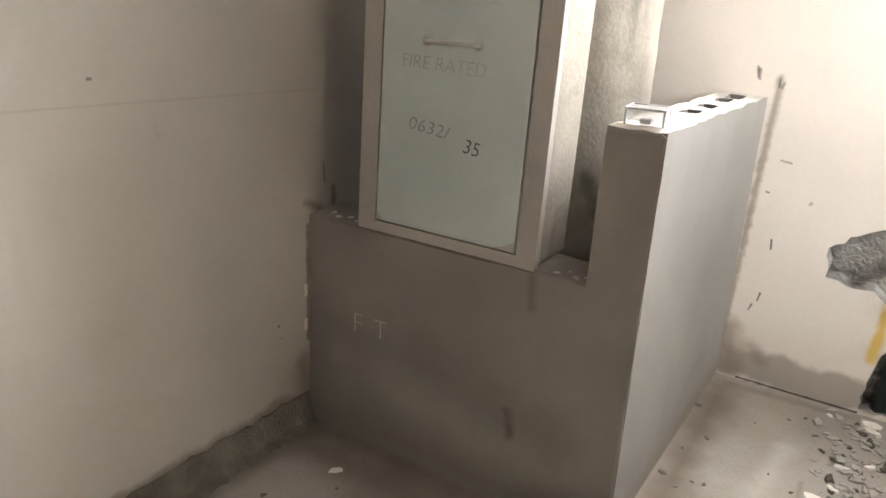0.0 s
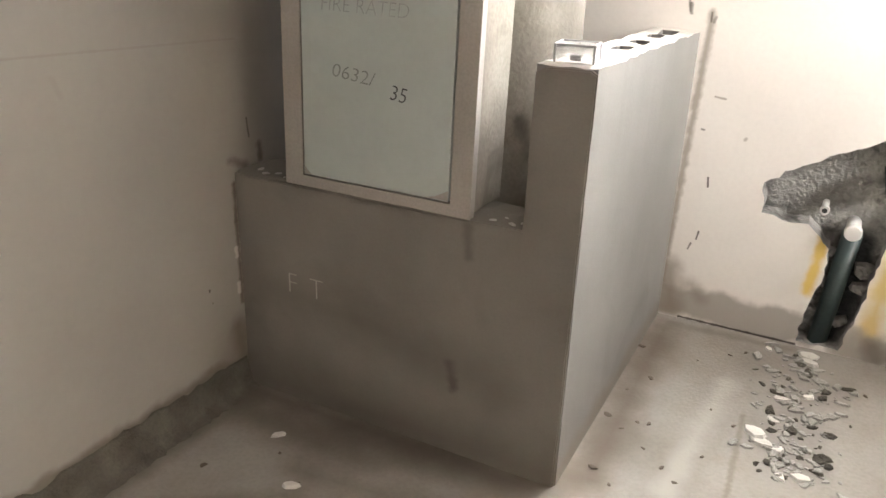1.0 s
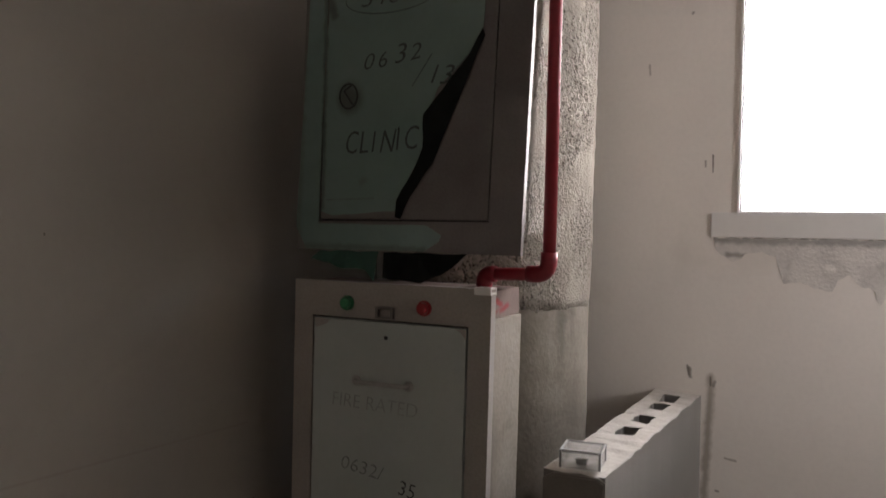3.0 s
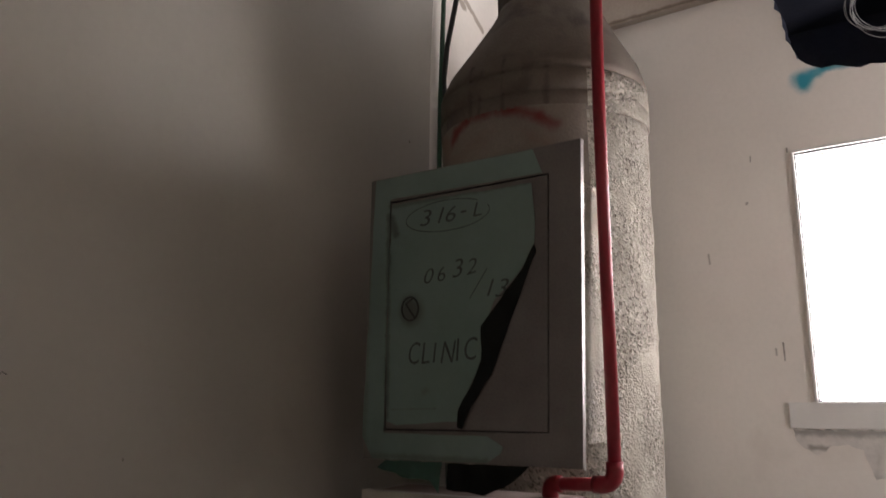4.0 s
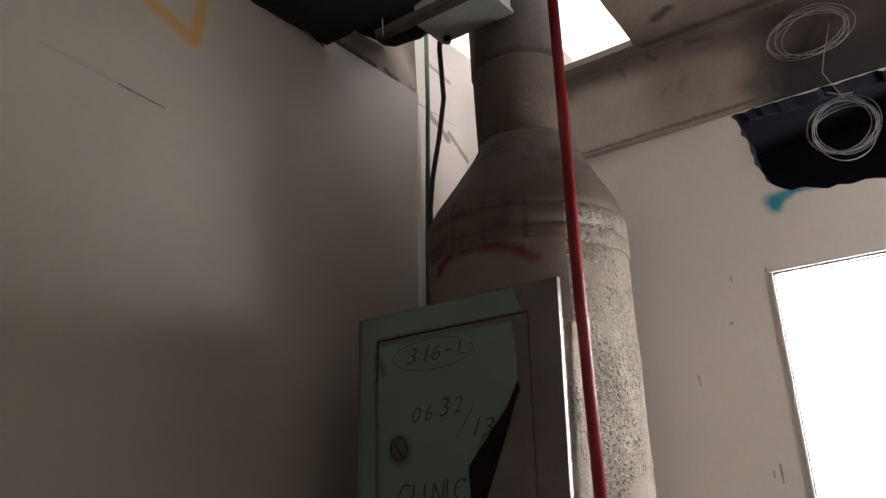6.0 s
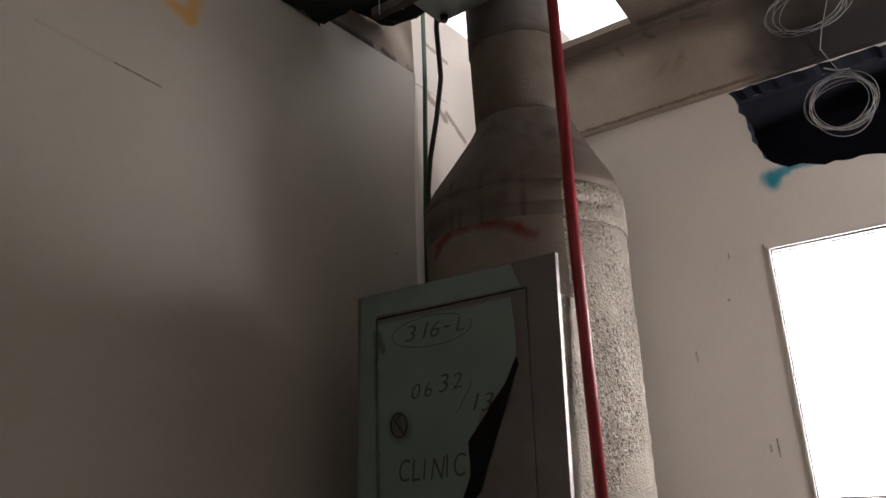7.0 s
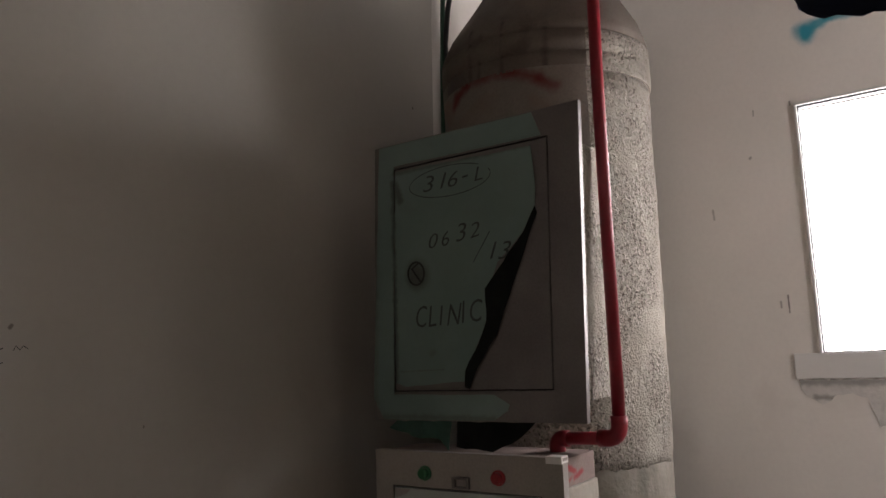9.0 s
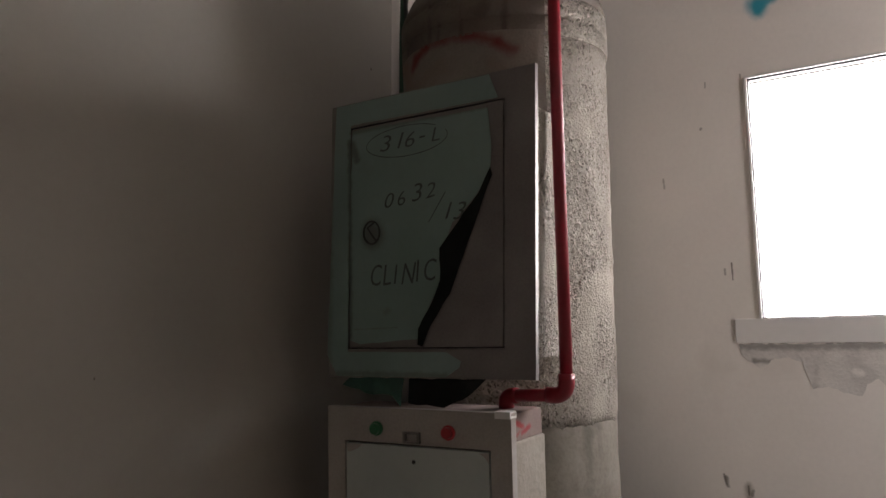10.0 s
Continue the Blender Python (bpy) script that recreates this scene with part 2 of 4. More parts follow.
# dirt and stains, with the floor darker along the low wall's foot
FLOOR_MARKS = [
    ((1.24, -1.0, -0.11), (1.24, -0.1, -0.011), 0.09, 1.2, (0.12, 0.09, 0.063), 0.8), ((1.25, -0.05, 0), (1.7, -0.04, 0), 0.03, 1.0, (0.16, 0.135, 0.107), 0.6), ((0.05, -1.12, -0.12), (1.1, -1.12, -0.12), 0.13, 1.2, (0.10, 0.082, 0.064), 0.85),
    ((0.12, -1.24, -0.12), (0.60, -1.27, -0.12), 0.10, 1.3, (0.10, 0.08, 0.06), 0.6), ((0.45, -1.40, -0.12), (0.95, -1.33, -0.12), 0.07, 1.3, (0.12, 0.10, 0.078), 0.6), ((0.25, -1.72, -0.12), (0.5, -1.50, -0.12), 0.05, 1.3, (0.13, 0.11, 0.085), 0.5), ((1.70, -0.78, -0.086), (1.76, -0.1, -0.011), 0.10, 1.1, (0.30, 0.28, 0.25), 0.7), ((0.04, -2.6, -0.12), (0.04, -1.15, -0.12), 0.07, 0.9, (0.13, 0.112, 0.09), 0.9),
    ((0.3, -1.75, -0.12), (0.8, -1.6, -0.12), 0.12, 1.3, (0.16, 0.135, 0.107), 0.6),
    ((1.45, -0.95, -0.105), (1.52, -0.35, -0.038), 0.05, 1.1, (0.42, 0.395, 0.36), 0.6), ((1.62, -1.0, -0.11), (1.60, -0.5, -0.055), 0.012, 0.9, (0.17, 0.15, 0.125), 0.6),
]
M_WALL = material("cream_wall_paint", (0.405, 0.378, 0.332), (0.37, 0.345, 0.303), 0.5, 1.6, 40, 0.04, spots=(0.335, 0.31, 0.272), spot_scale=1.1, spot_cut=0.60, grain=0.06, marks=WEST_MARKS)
M_BACK = material("dusty_white_plaster", (0.81, 0.77, 0.725), (0.75, 0.71, 0.665), 0.7, 2.0, 60, 0.08, spots=(0.66, 0.615, 0.565), spot_scale=1.8, spot_cut=0.62, grain=0.08, marks=NORTH_MARKS)
M_PAINT = material("bare_cement_wall", (0.60, 0.555, 0.505), (0.54, 0.50, 0.455), 0.6, 1.6, 40, 0.05, grain=0.08)
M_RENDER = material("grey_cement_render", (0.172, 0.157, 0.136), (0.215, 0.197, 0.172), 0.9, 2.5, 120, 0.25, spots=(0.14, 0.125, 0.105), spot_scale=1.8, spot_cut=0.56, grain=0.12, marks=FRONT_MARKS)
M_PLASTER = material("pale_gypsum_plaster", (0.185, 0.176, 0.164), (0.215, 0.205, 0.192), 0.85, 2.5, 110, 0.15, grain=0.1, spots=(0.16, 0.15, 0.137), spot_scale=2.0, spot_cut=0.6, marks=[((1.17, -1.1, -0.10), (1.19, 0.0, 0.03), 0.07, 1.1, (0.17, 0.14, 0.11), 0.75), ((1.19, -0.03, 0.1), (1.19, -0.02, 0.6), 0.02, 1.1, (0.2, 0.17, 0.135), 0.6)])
M_PATCH = material("patchy_grey_cement", (0.60, 0.575, 0.55), (0.74, 0.71, 0.67), 0.9, 9, 90, 0.5, spots=(0.43, 0.41, 0.39), spot_scale=7, spot_cut=0.5, grain=0.2, marks=[((1.22, 0, 1.655), (2.25, 0, 1.655), 0.018, 0.9, (0.27, 0.255, 0.24), 0.8), ((1.585, 0, 1.57), (1.60, 0, 1.565), 0.014, 0.8, (0.78, 0.75, 0.71), 0.9), ((1.27, 0, 1.605), (1.33, 0, 1.60), 0.012, 0.9, (0.24, 0.22, 0.20), 0.8)])
M_MORTAR = material("white_mortar", (0.56, 0.54, 0.50), (0.46, 0.435, 0.395), 0.95, 20, 120, 0.6)
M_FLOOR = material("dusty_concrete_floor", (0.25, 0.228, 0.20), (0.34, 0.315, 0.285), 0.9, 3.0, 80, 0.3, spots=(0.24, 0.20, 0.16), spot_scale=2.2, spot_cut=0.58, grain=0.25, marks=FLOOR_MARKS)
M_CEMENT = material("rough_dark_cement", (0.095, 0.086, 0.068), (0.17, 0.153, 0.125), 0.95, 9, 90, 0.8, bump_dist=0.01)
# recess shade painted near-black round the soil pipe; dark behind the drain branch
M_BLOCK = material("broken_masonry", (0.25, 0.245, 0.232), (0.40, 0.385, 0.362), 0.95, 9, 60, 1.0, bump_dist=0.02, spots=(0.12, 0.118, 0.115), spot_scale=11, spot_cut=0.55, marks=[((1.79, 0.10, 0.02), (1.83, 0.10, 0.40), 0.075, 0.6, (0.018, 0.02, 0.022), 0.97), ((1.95, 0.10, 0.66), (2.2, 0.10, 0.74), 0.08, 0.9, (0.03, 0.04, 0.042), 0.9)])
# stains; the pale patch at the west beam's end paints light falling there
M_CONC = material("stained_lit_concrete", (0.19, 0.155, 0.125), (0.26, 0.22, 0.185), 0.9, 3.5, 70, 0.4, spots=(0.13, 0.10, 0.08), spot_scale=4, spot_cut=0.58, marks=[((-0.014, -1.05, 3.715), (-0.014, -0.62, 3.71), 0.026, 0.9, (0.045, 0.032, 0.024), 0.95), ((-0.014, -0.54, 3.725), (-0.014, -0.46, 3.71), 0.022, 0.9, (0.05, 0.035, 0.025), 0.9), ((-0.014, -0.36, 3.72), (-0.014, -0.33, 3.70), 0.018, 0.9, (0.05, 0.035, 0.025), 0.9), ((-0.014, -0.40, 3.85), (-0.014, -0.35, 3.78), 0.10, 1.2, (0.46, 0.40, 0.35), 0.8), ((1.10, -0.24, 3.65), (1.17, -0.28, 3.65), 0.03, 0.9, (0.05, 0.037, 0.028), 0.9), ((1.0, -0.09, 3.65), (2.6, -0.06, 3.65), 0.03, 1.0, (0.08, 0.06, 0.046), 0.85), ((1.35, -0.35, 3.65), (1.9, -0.45, 3.65), 0.12, 1.2, (0.16, 0.125, 0.10), 0.6)])
# brown stains along the top; near-black at the right end and underneath
M_BEAM = material("dark_end_concrete_beam", (0.38, 0.32, 0.27), (0.48, 0.42, 0.36), 0.9, 3.5, 70, 0.3, spots=(0.17, 0.13, 0.10), spot_scale=4, spot_cut=0.60, grain=0.2, marks=[((0.5, -0.03, 3.62), (1.5, -0.03, 3.60), 0.085, 1.1, (0.20, 0.16, 0.13), 0.75), ((1.58, 0.06, 3.28), (2.9, 0.06, 3.28), 0.30, 0.5, (0.03, 0.028, 0.032), 0.97), ((1.52, -0.03, 3.58), (2.9, -0.03, 3.56), 0.20, 1.0, (0.07, 0.06, 0.055), 0.9), ((0.86, -0.03, 3.615), (0.88, -0.03, 3.575), 0.012, 1.2, (0.10, 0.075, 0.055), 0.6), ((0.98, -0.03, 3.635), (1.02, -0.03, 3.60), 0.014, 1.2, (0.09, 0.07, 0.05), 0.6), ((1.15, -0.03, 3.63), (1.25, -0.03, 3.61), 0.014, 1.2, (0.10, 0.08, 0.06), 0.6), ((0.5, -0.03, 3.285), (1.4, -0.03, 3.285), 0.010, 0.9, (0.16, 0.12, 0.09), 0.85)])
M_DUCT = sprayed("rough_sprayed_insulation")
# smudges, plus the low recess's shade painted as one broad dark mark
M_SKIM = material("smudged_shaded_skim", (0.245, 0.222, 0.186), (0.315, 0.286, 0.243), 0.9, 7, 70, 0.5, grain=0.35, spots=(0.17, 0.148, 0.122), spot_scale=5.5, spot_cut=0.57, marks=[((0.26, -0.235, 0.86), (0.30, -0.185, 0.74), 0.032, 0.9, (0.09, 0.078, 0.066), 0.75), ((0.30, -0.18, 0.82), (0.325, -0.13, 0.80), 0.02, 0.9, (0.09, 0.078, 0.066), 0.7), ((0.32, -0.15, 0.50), (0.31, -0.16, 0.0), 0.13, 1.1, (0.10, 0.088, 0.075), 0.75), ((0.345, -0.05, 1.2), (0.34, -0.08, 0.9), 0.05, 1.1, (0.2, 0.175, 0.15), 0.6), ((0.33, -0.14, 1.5), (0.33, -0.14, 1.22), 0.03, 1.0, (0.11, 0.098, 0.08), 0.7), ((0.30, -0.20, 1.5), (0.30, -0.20, 1.05), 0.02, 1.1, (0.14, 0.122, 0.10), 0.6), ((0.345, -0.1, 1.5), (0.35, -0.08, 1.34), 0.025, 1.0, (0.10, 0.09, 0.075), 0.7)])
ARC = [(0.371 * math.cos(radians(q)), 0.371 * math.sin(radians(q)), z) for q, z in ((-121, 2.65), (-116, 2.675), (-107, 2.700), (-94, 2.712), (-80, 2.700), (-66, 2.668), (-58, 2.64))]
M_WRAP = material("stained_duct_wrap", (0.20, 0.175, 0.15), (0.25, 0.22, 0.19), 0.85, 6, 120, 0.5, spots=(0.21, 0.135, 0.105), spot_scale=3.5, spot_cut=0.52, marks=[(a, b, 0.026, 1.3, (0.15, 0.016, 0.015), 0.95) for a, b in zip(ARC, ARC[1:])])
M_CANVAS = material("grey_duct_wrap", (0.135, 0.108, 0.087), (0.185, 0.155, 0.13), 0.85, 6, 120, 0.5, spots=(0.085, 0.07, 0.06), spot_scale=7, spot_cut=0.56, marks=[((0.372 * math.cos(radians(q)), 0.372 * math.sin(radians(q)), 2.69), (0.36 * math.cos(radians(q + 1)), 0.36 * math.sin(radians(q + 1)), z), w, 1.0, (0.07, 0.057, 0.048), 0.75) for q, z, w in ((-128, 2.86, 0.008), (-104, 2.88, 0.012), (-98, 2.80, 0.01), (-84, 2.90, 0.009), (-62, 2.84, 0.014), (-40, 2.87, 0.01))])
M_SLEEVE = material("dark_sleeve", (0.075, 0.062, 0.052), (0.11, 0.092, 0.078), 0.85, 6, 120, 0.4, spots=(0.045, 0.037, 0.03), spot_scale=6, spot_cut=0.55)
M_SPLASH = material("pink_stained_plaster", (0.17, 0.12, 0.105), (0.23, 0.17, 0.15), 0.9, 9, 110, 0.2, marks=[((0.323, -0.075, 0.79), (0.323, -0.072, 0.86), 0.010, 0.7, (0.20, 0.008, 0.012), 0.95), ((0.323, -0.05, 0.835), (0.323, -0.01, 0.822), 0.011, 0.6, (0.26, 0.02, 0.022), 0.9), ((0.323, -0.02, 0.805), (0.323, 0.025, 0.818), 0.012, 0.6, (0.24, 0.015, 0.02), 0.9), ((0.323, -0.06, 0.80), (0.323, -0.035, 0.812), 0.008, 0.7, (0.26, 0.02, 0.022), 0.85)])
M_STEEL = material("beige_steel_frame", (0.30, 0.275, 0.25), (0.34, 0.31, 0.28), 0.5, 5, 120, 0.05, spots=(0.30, 0.265, 0.225), spot_scale=5, spot_cut=0.64)
M_STEEL_D = material("bare_brushed_steel", (0.145, 0.13, 0.126), (0.19, 0.172, 0.166), 0.4, 6, 140, 0.05, metal=0.45)
M_HANDLE = material("dull_handle_steel", (0.36, 0.355, 0.34), (0.44, 0.43, 0.415), 0.4, 9, 90, 0.05, metal=0.5)
M_FILM = material("pale_green_film", (0.37, 0.405, 0.385), (0.41, 0.445, 0.425), 0.35, 4, 60, 0.08, spots=(0.32, 0.35, 0.33), spot_scale=3, spot_cut=0.64, grain=0.08)
M_FILM_G = material("green_film", (0.145, 0.215, 0.195), (0.18, 0.252, 0.232), 0.32, 4, 60, 0.08, spots=(0.14, 0.18, 0.165), spot_scale=3, spot_cut=0.62, grain=0.1, marks=[((-0.187, -0.116, 0.435), (-0.183, -0.116, 0.425), 0.044, 0.9, (0.05, 0.045, 0.035), 0.75), ((-0.275, -0.116, 0.12), (-0.262, -0.116, 0.72), 0.011, 0.9, (0.05, 0.06, 0.055), 0.7), ((-0.255, -0.116, 0.745), (0.22, -0.116, 0.745), 0.009, 0.9, (0.06, 0.07, 0.06), 0.6), ((-0.25, -0.116, 0.71), (-0.235, -0.116, 0.66), 0.016, 0.9, (0.04, 0.045, 0.04), 0.7), ((-0.26, -0.116, 0.142), (-0.10, -0.116, 0.145), 0.003, 0.9, (0.10, 0.12, 0.11), 0.6), ((-0.14, -0.116, 0.19), (-0.13, -0.116, 0.195), 0.012, 1.0, (0.11, 0.13, 0.12), 0.6), ((-0.36, -0.116, 0.05), (-0.34, -0.116, 0.60), 0.014, 1.0, (0.09, 0.11, 0.10), 0.5), ((-0.33, -0.116, 0.01), (0.06, -0.116, 0.008), 0.012, 1.0, (0.07, 0.08, 0.075), 0.6)])
M_FILM_B = material("dark_film_back", (0.008, 0.009, 0.008), (0.015, 0.016, 0.015), 0.8, 10, 60, 0.2)
M_FILM_B.node_tree.nodes["Principled BSDF"].inputs["Specular IOR Level"].default_value = 0.12
M_GREEN_D = material("dark_green_film", (0.03, 0.10, 0.07), (0.02, 0.06, 0.045), 0.4, 10, 60, 0.2)
M_RED = material("red_pipe_paint", (0.30, 0.011, 0.024), (0.23, 0.009, 0.019), 0.38, 7, 70, 0.08, coat=0.15)
M_BLACK = material("black_rubber", (0.012, 0.012, 0.012), (0.02, 0.02, 0.02), 0.5, 10, 60, 0.1)
M_GREEN = material("green_cable", (0.015, 0.07, 0.035), (0.01, 0.05, 0.025), 0.45, 10, 60, 0.1)
M_INK = material("black_marker", (0.02, 0.02, 0.022), (0.035, 0.035, 0.035), 0.6, 30, 90, 0.0)
M_INK_T = material("thin_marker", (0.035, 0.042, 0.04), (0.06, 0.072, 0.068), 0.6, 30, 90, 0.0)
M_INK_M = material("worn_marker", (0.10, 0.105, 0.10), (0.27, 0.285, 0.27), 0.6, 60, 90, 0.0)
M_INK_F = material("faded_marker", (0.27, 0.285, 0.27), (0.37, 0.395, 0.375), 0.6, 40, 90, 0.0)
M_CHALK = material("chalk", (0.42, 0.40, 0.36), (0.32, 0.29, 0.25), 0.95, 60, 120, 0.0)
M_PVC = material("white_pvc", (0.74, 0.73, 0.71), (0.70, 0.69, 0.67), 0.35, 3, 50, 0.0, grain=0.05)
# near-black blue for the void, the core's cut faces and the break's edges
M_VOID = material("dark_blue_void", (0.02, 0.026, 0.055), (0.03, 0.034, 0.055), 0.9, 6, 60, 0.4)
M_PIPE = material("dark_green_soil_pipe", (0.03, 0.05, 0.05), (0.05, 0.07, 0.068), 0.45, 8, 70, 0.1)
M_GALV = material("galvanised_box", (0.20, 0.215, 0.205), (0.27, 0.285, 0.27), 0.5, 9, 90, 0.1, metal=0.3)
M_BROWN = material("dark_brown_timber", (0.022, 0.014, 0.011), (0.038, 0.026, 0.02), 0.8, 12, 60, 0.3)
M_BTN_G = material("green_plastic_button", (0.02, 0.16, 0.06), (0.02, 0.12, 0.05), 0.35, 9, 60, 0.0)
M_BTN_R = material("red_plastic_button", (0.40, 0.02, 0.028), (0.3, 0.018, 0.025), 0.35, 9, 60, 0.0)
M_RUBBLE = material("plaster_rubble", (0.30, 0.285, 0.262), (0.46, 0.44, 0.41), 0.95, 25, 90, 0.5)
M_WHITECHIP = material("white_plaster_chip", (0.72, 0.70, 0.66), (0.64, 0.61, 0.56), 0.9, 30, 90, 0.3)
M_DIRT = material("brown_dirt_crumb", (0.10, 0.08, 0.06), (0.16, 0.13, 0.10), 0.95, 40, 90, 0.4)


def clear(name, rough, ior=1.45, tint=(1, 1, 1)):
    m = bpy.data.materials.new(name)
    m.use_nodes = True
    b = m.node_tree.nodes["Principled BSDF"]
    b.inputs["Base Color"].default_value = (*tint, 1)
    b.inputs["Roughness"].default_value, b.inputs["IOR"].default_value, b.inputs["Transmission Weight"].default_value = rough, ior, 1.0
    return m


M_GLASS = clear("window_glass", 0.0)
M_ACRYL = clear("scratched_acrylic", 0.12, 1.45, (0.93, 0.93, 0.93))
M_ACRYL.node_tree.nodes["Principled BSDF"].inputs["Transmission Weight"].default_value = 0.82
M_EDGE = material("milky_plastic", (0.36, 0.36, 0.355), (0.30, 0.30, 0.295), 0.3, 20, 60, 0.0, grain=0.1)


# ---- mesh helpers ----
def finish(name, bm, mat, smooth=False):
    bmesh.ops.recalc_face_normals(bm, faces=bm.faces)
    me = bpy.data.meshes.new(name)
    bm.to_mesh(me)
    bm.free()
    if smooth:
        for p in me.polygons:
            p.use_smooth = True
    me.materials.append(mat)
    return new(name, me)


def part(name, bm, mat, parent, label="", smooth=False):
    ob = finish(name, bm, mat, smooth)
    ob.parent = parent
    return tagged(ob, label)


def thing(name, label, category, at=(0, 0, 0), group="", kind=""):
    ob = new(name)
    ob.location = at
    ob.empty_display_size = 0.1
    bpy.context.view_layer.update()
    return tagged(ob, label, category, group, kind)


def box(x0, x1, y0, y1, z0, z1, bevel=0.0, lean=0.0, bm=None):
    """A box; lean: shift in x for each metre of height above z0."""
    bm = bm or bmesh.new()
    v = [bm.verts.new((x + lean * (z - z0), y, z)) for z in (z0, z1) for y in (y0, y1) for x in (x0, x1)]
    made = [bm.faces.new([v[i] for i in f]) for f in ((0, 1, 3, 2), (4, 6, 7, 5), (0, 4, 5, 1), (2, 3, 7, 6), (0, 2, 6, 4), (1, 5, 7, 3))]
    if bevel:
        es = list({e for f in made for e in f.edges})
        bmesh.ops.bevel(bm, geom=es, offset=bevel, segments=2, affect="EDGES", profile=0.6)
    return bm


def plate(outer, holes, depth, axis="y", at=0.0, bm=None):
    """A flat sheet with holes, given thickness. Loops are (a, b) pairs: for axis y they are x, z; for x they are y, z; for z they are x, y."""
    bm = bm or bmesh.new()

    def place(a, b):
        return {"y": (a, at, b), "x": (at, a, b), "z": (a, b, at)}[axis]
    edges = []
    for loop in [outer] + list(holes):
        vs = [bm.verts.new(place(a, b)) for a, b in loop]
        edges += [bm.edges.new((vs[i], vs[(i + 1) % len(vs)])) for i in range(len(vs))]
    res = bmesh.ops.triangle_fill(bm, use_beauty=True, use_dissolve=False, edges=edges)
    faces = [g for g in res["geom"] if isinstance(g, bmesh.types.BMFace)]
    if depth:
        ext = bmesh.ops.extrude_face_region(bm, geom=faces)
        move = {"y": (0, depth, 0), "x": (depth, 0, 0), "z": (0, 0, depth)}[axis]
        bmesh.ops.translate(bm, verts=[g for g in ext["geom"] if isinstance(g, bmesh.types.BMVert)], vec=move)
    return bm


def ragged(corners, step=0.02, jag=0.006, seed=1):
    """A polygon with broken, uneven edges through the corners."""
    rnd = random.Random(seed)
    out = []
    for i, (a, b) in enumerate(corners):
        c, d = corners[(i + 1) % len(corners)]
        n = max(1, int(math.hypot(c - a, d - b) / step))
        for k in range(n):
            t = k / n
            j = jag if k else jag * 0.3
            out.append((a + (c - a) * t + rnd.uniform(-j, j), b + (d - b) * t + rnd.uniform(-j, j)))
    return out


def tube(points, r, sides=12, bm=None, closed=False):
    """A round tube along points."""
    bm = bm or bmesh.new()
    pts = [Vector(p) for p in points]
    rings = []
    up = None
    for i, p in enumerate(pts):
        a = pts[i - 1] if (i or closed) else p
        b = pts[(i + 1) % len(pts)] if (i < len(pts) - 1 or closed) else p
        d = (b - a).normalized()
        if up is None:
            up = d.orthogonal().normalized()
        up = (up - d * up.dot(d)).normalized()
        w = d.cross(up)
        rr = r[i] if isinstance(r, (list, tuple)) else r
        rings.append([bm.verts.new(p + (up * math.cos(q) + w * math.sin(q)) * rr) for q in (2 * math.pi * k / sides for k in range(sides))])
    n = len(rings)
    for i in range(n if closed else n - 1):
        A, B = rings[i], rings[(i + 1) % n]
        for k in range(sides):
            bm.faces.new((A[k], A[(k + 1) % sides], B[(k + 1) % sides], B[k]))
    if not closed:
        bm.faces.new(rings[0][::-1])
        bm.faces.new(rings[-1])
    return bm


def bend(points, radius=0.04, steps=6):
    """Rounds the corners of a path."""
    pts = [Vector(p) for p in points]
    out = [pts[0]]
    for i in range(1, len(pts) - 1):
        a = (pts[i - 1] - pts[i]).normalized() * radius
        b = (pts[i + 1] - pts[i]).normalized() * radius
        for k in range(steps + 1):
            t = k / steps
            out.append(pts[i] + a * (1 - t) ** 2 + b * t ** 2)
    return out + [pts[-1]]


def lathe(profile, x, y, sides=64, wobble=0.0, seed=1, bm=None):
    """A round body about a vertical axis: profile of (radius, z)."""
    bm = bm or bmesh.new()
    rings = []
    for r, z in profile:
        ring = []
        for k in range(sides):
            q = 2 * math.pi * k / sides
            p = Vector((math.cos(q), math.sin(q), 0))
            j = wobble * noise.noise(Vector((p.x * 3 + seed, p.y * 3, z * 4)))
            ring.append(bm.verts.new((x + p.x * (r + j), y + p.y * (r + j), z)))
        rings.append(ring)
    for A, B in zip(rings, rings[1:]):
        for k in range(sides):
            bm.faces.new((A[k], A[(k + 1) % sides], B[(k + 1) % sides], B[k]))
    bm.faces.new(rings[0][::-1])
    bm.faces.new(rings[-1])
    return bm


def writing(name, text, size, m, mat, parent, weight=0.0, shear=0.15, stretch=1.0):
    """Built-in font turned into a thin mesh; m: its pose, text running along the local x axis."""
    cu = bpy.data.curves.new(name, "FONT")
    cu.body, cu.size, cu.shear, cu.extrude, cu.offset, cu.resolution_u = text, size, shear, 0.0006, weight, 3
    tmp = new(name, cu)
    bpy.context.view_layer.update()
    me = bpy.data.meshes.new_from_object(tmp)
    bpy.data.objects.remove(tmp)
    me.transform(m @ Matrix.Diagonal((stretch, 1, 1, 1)))
    me.materials.clear()
    me.materials.append(mat)
    ob = new(name, me)
    ob.parent = parent
    return ob


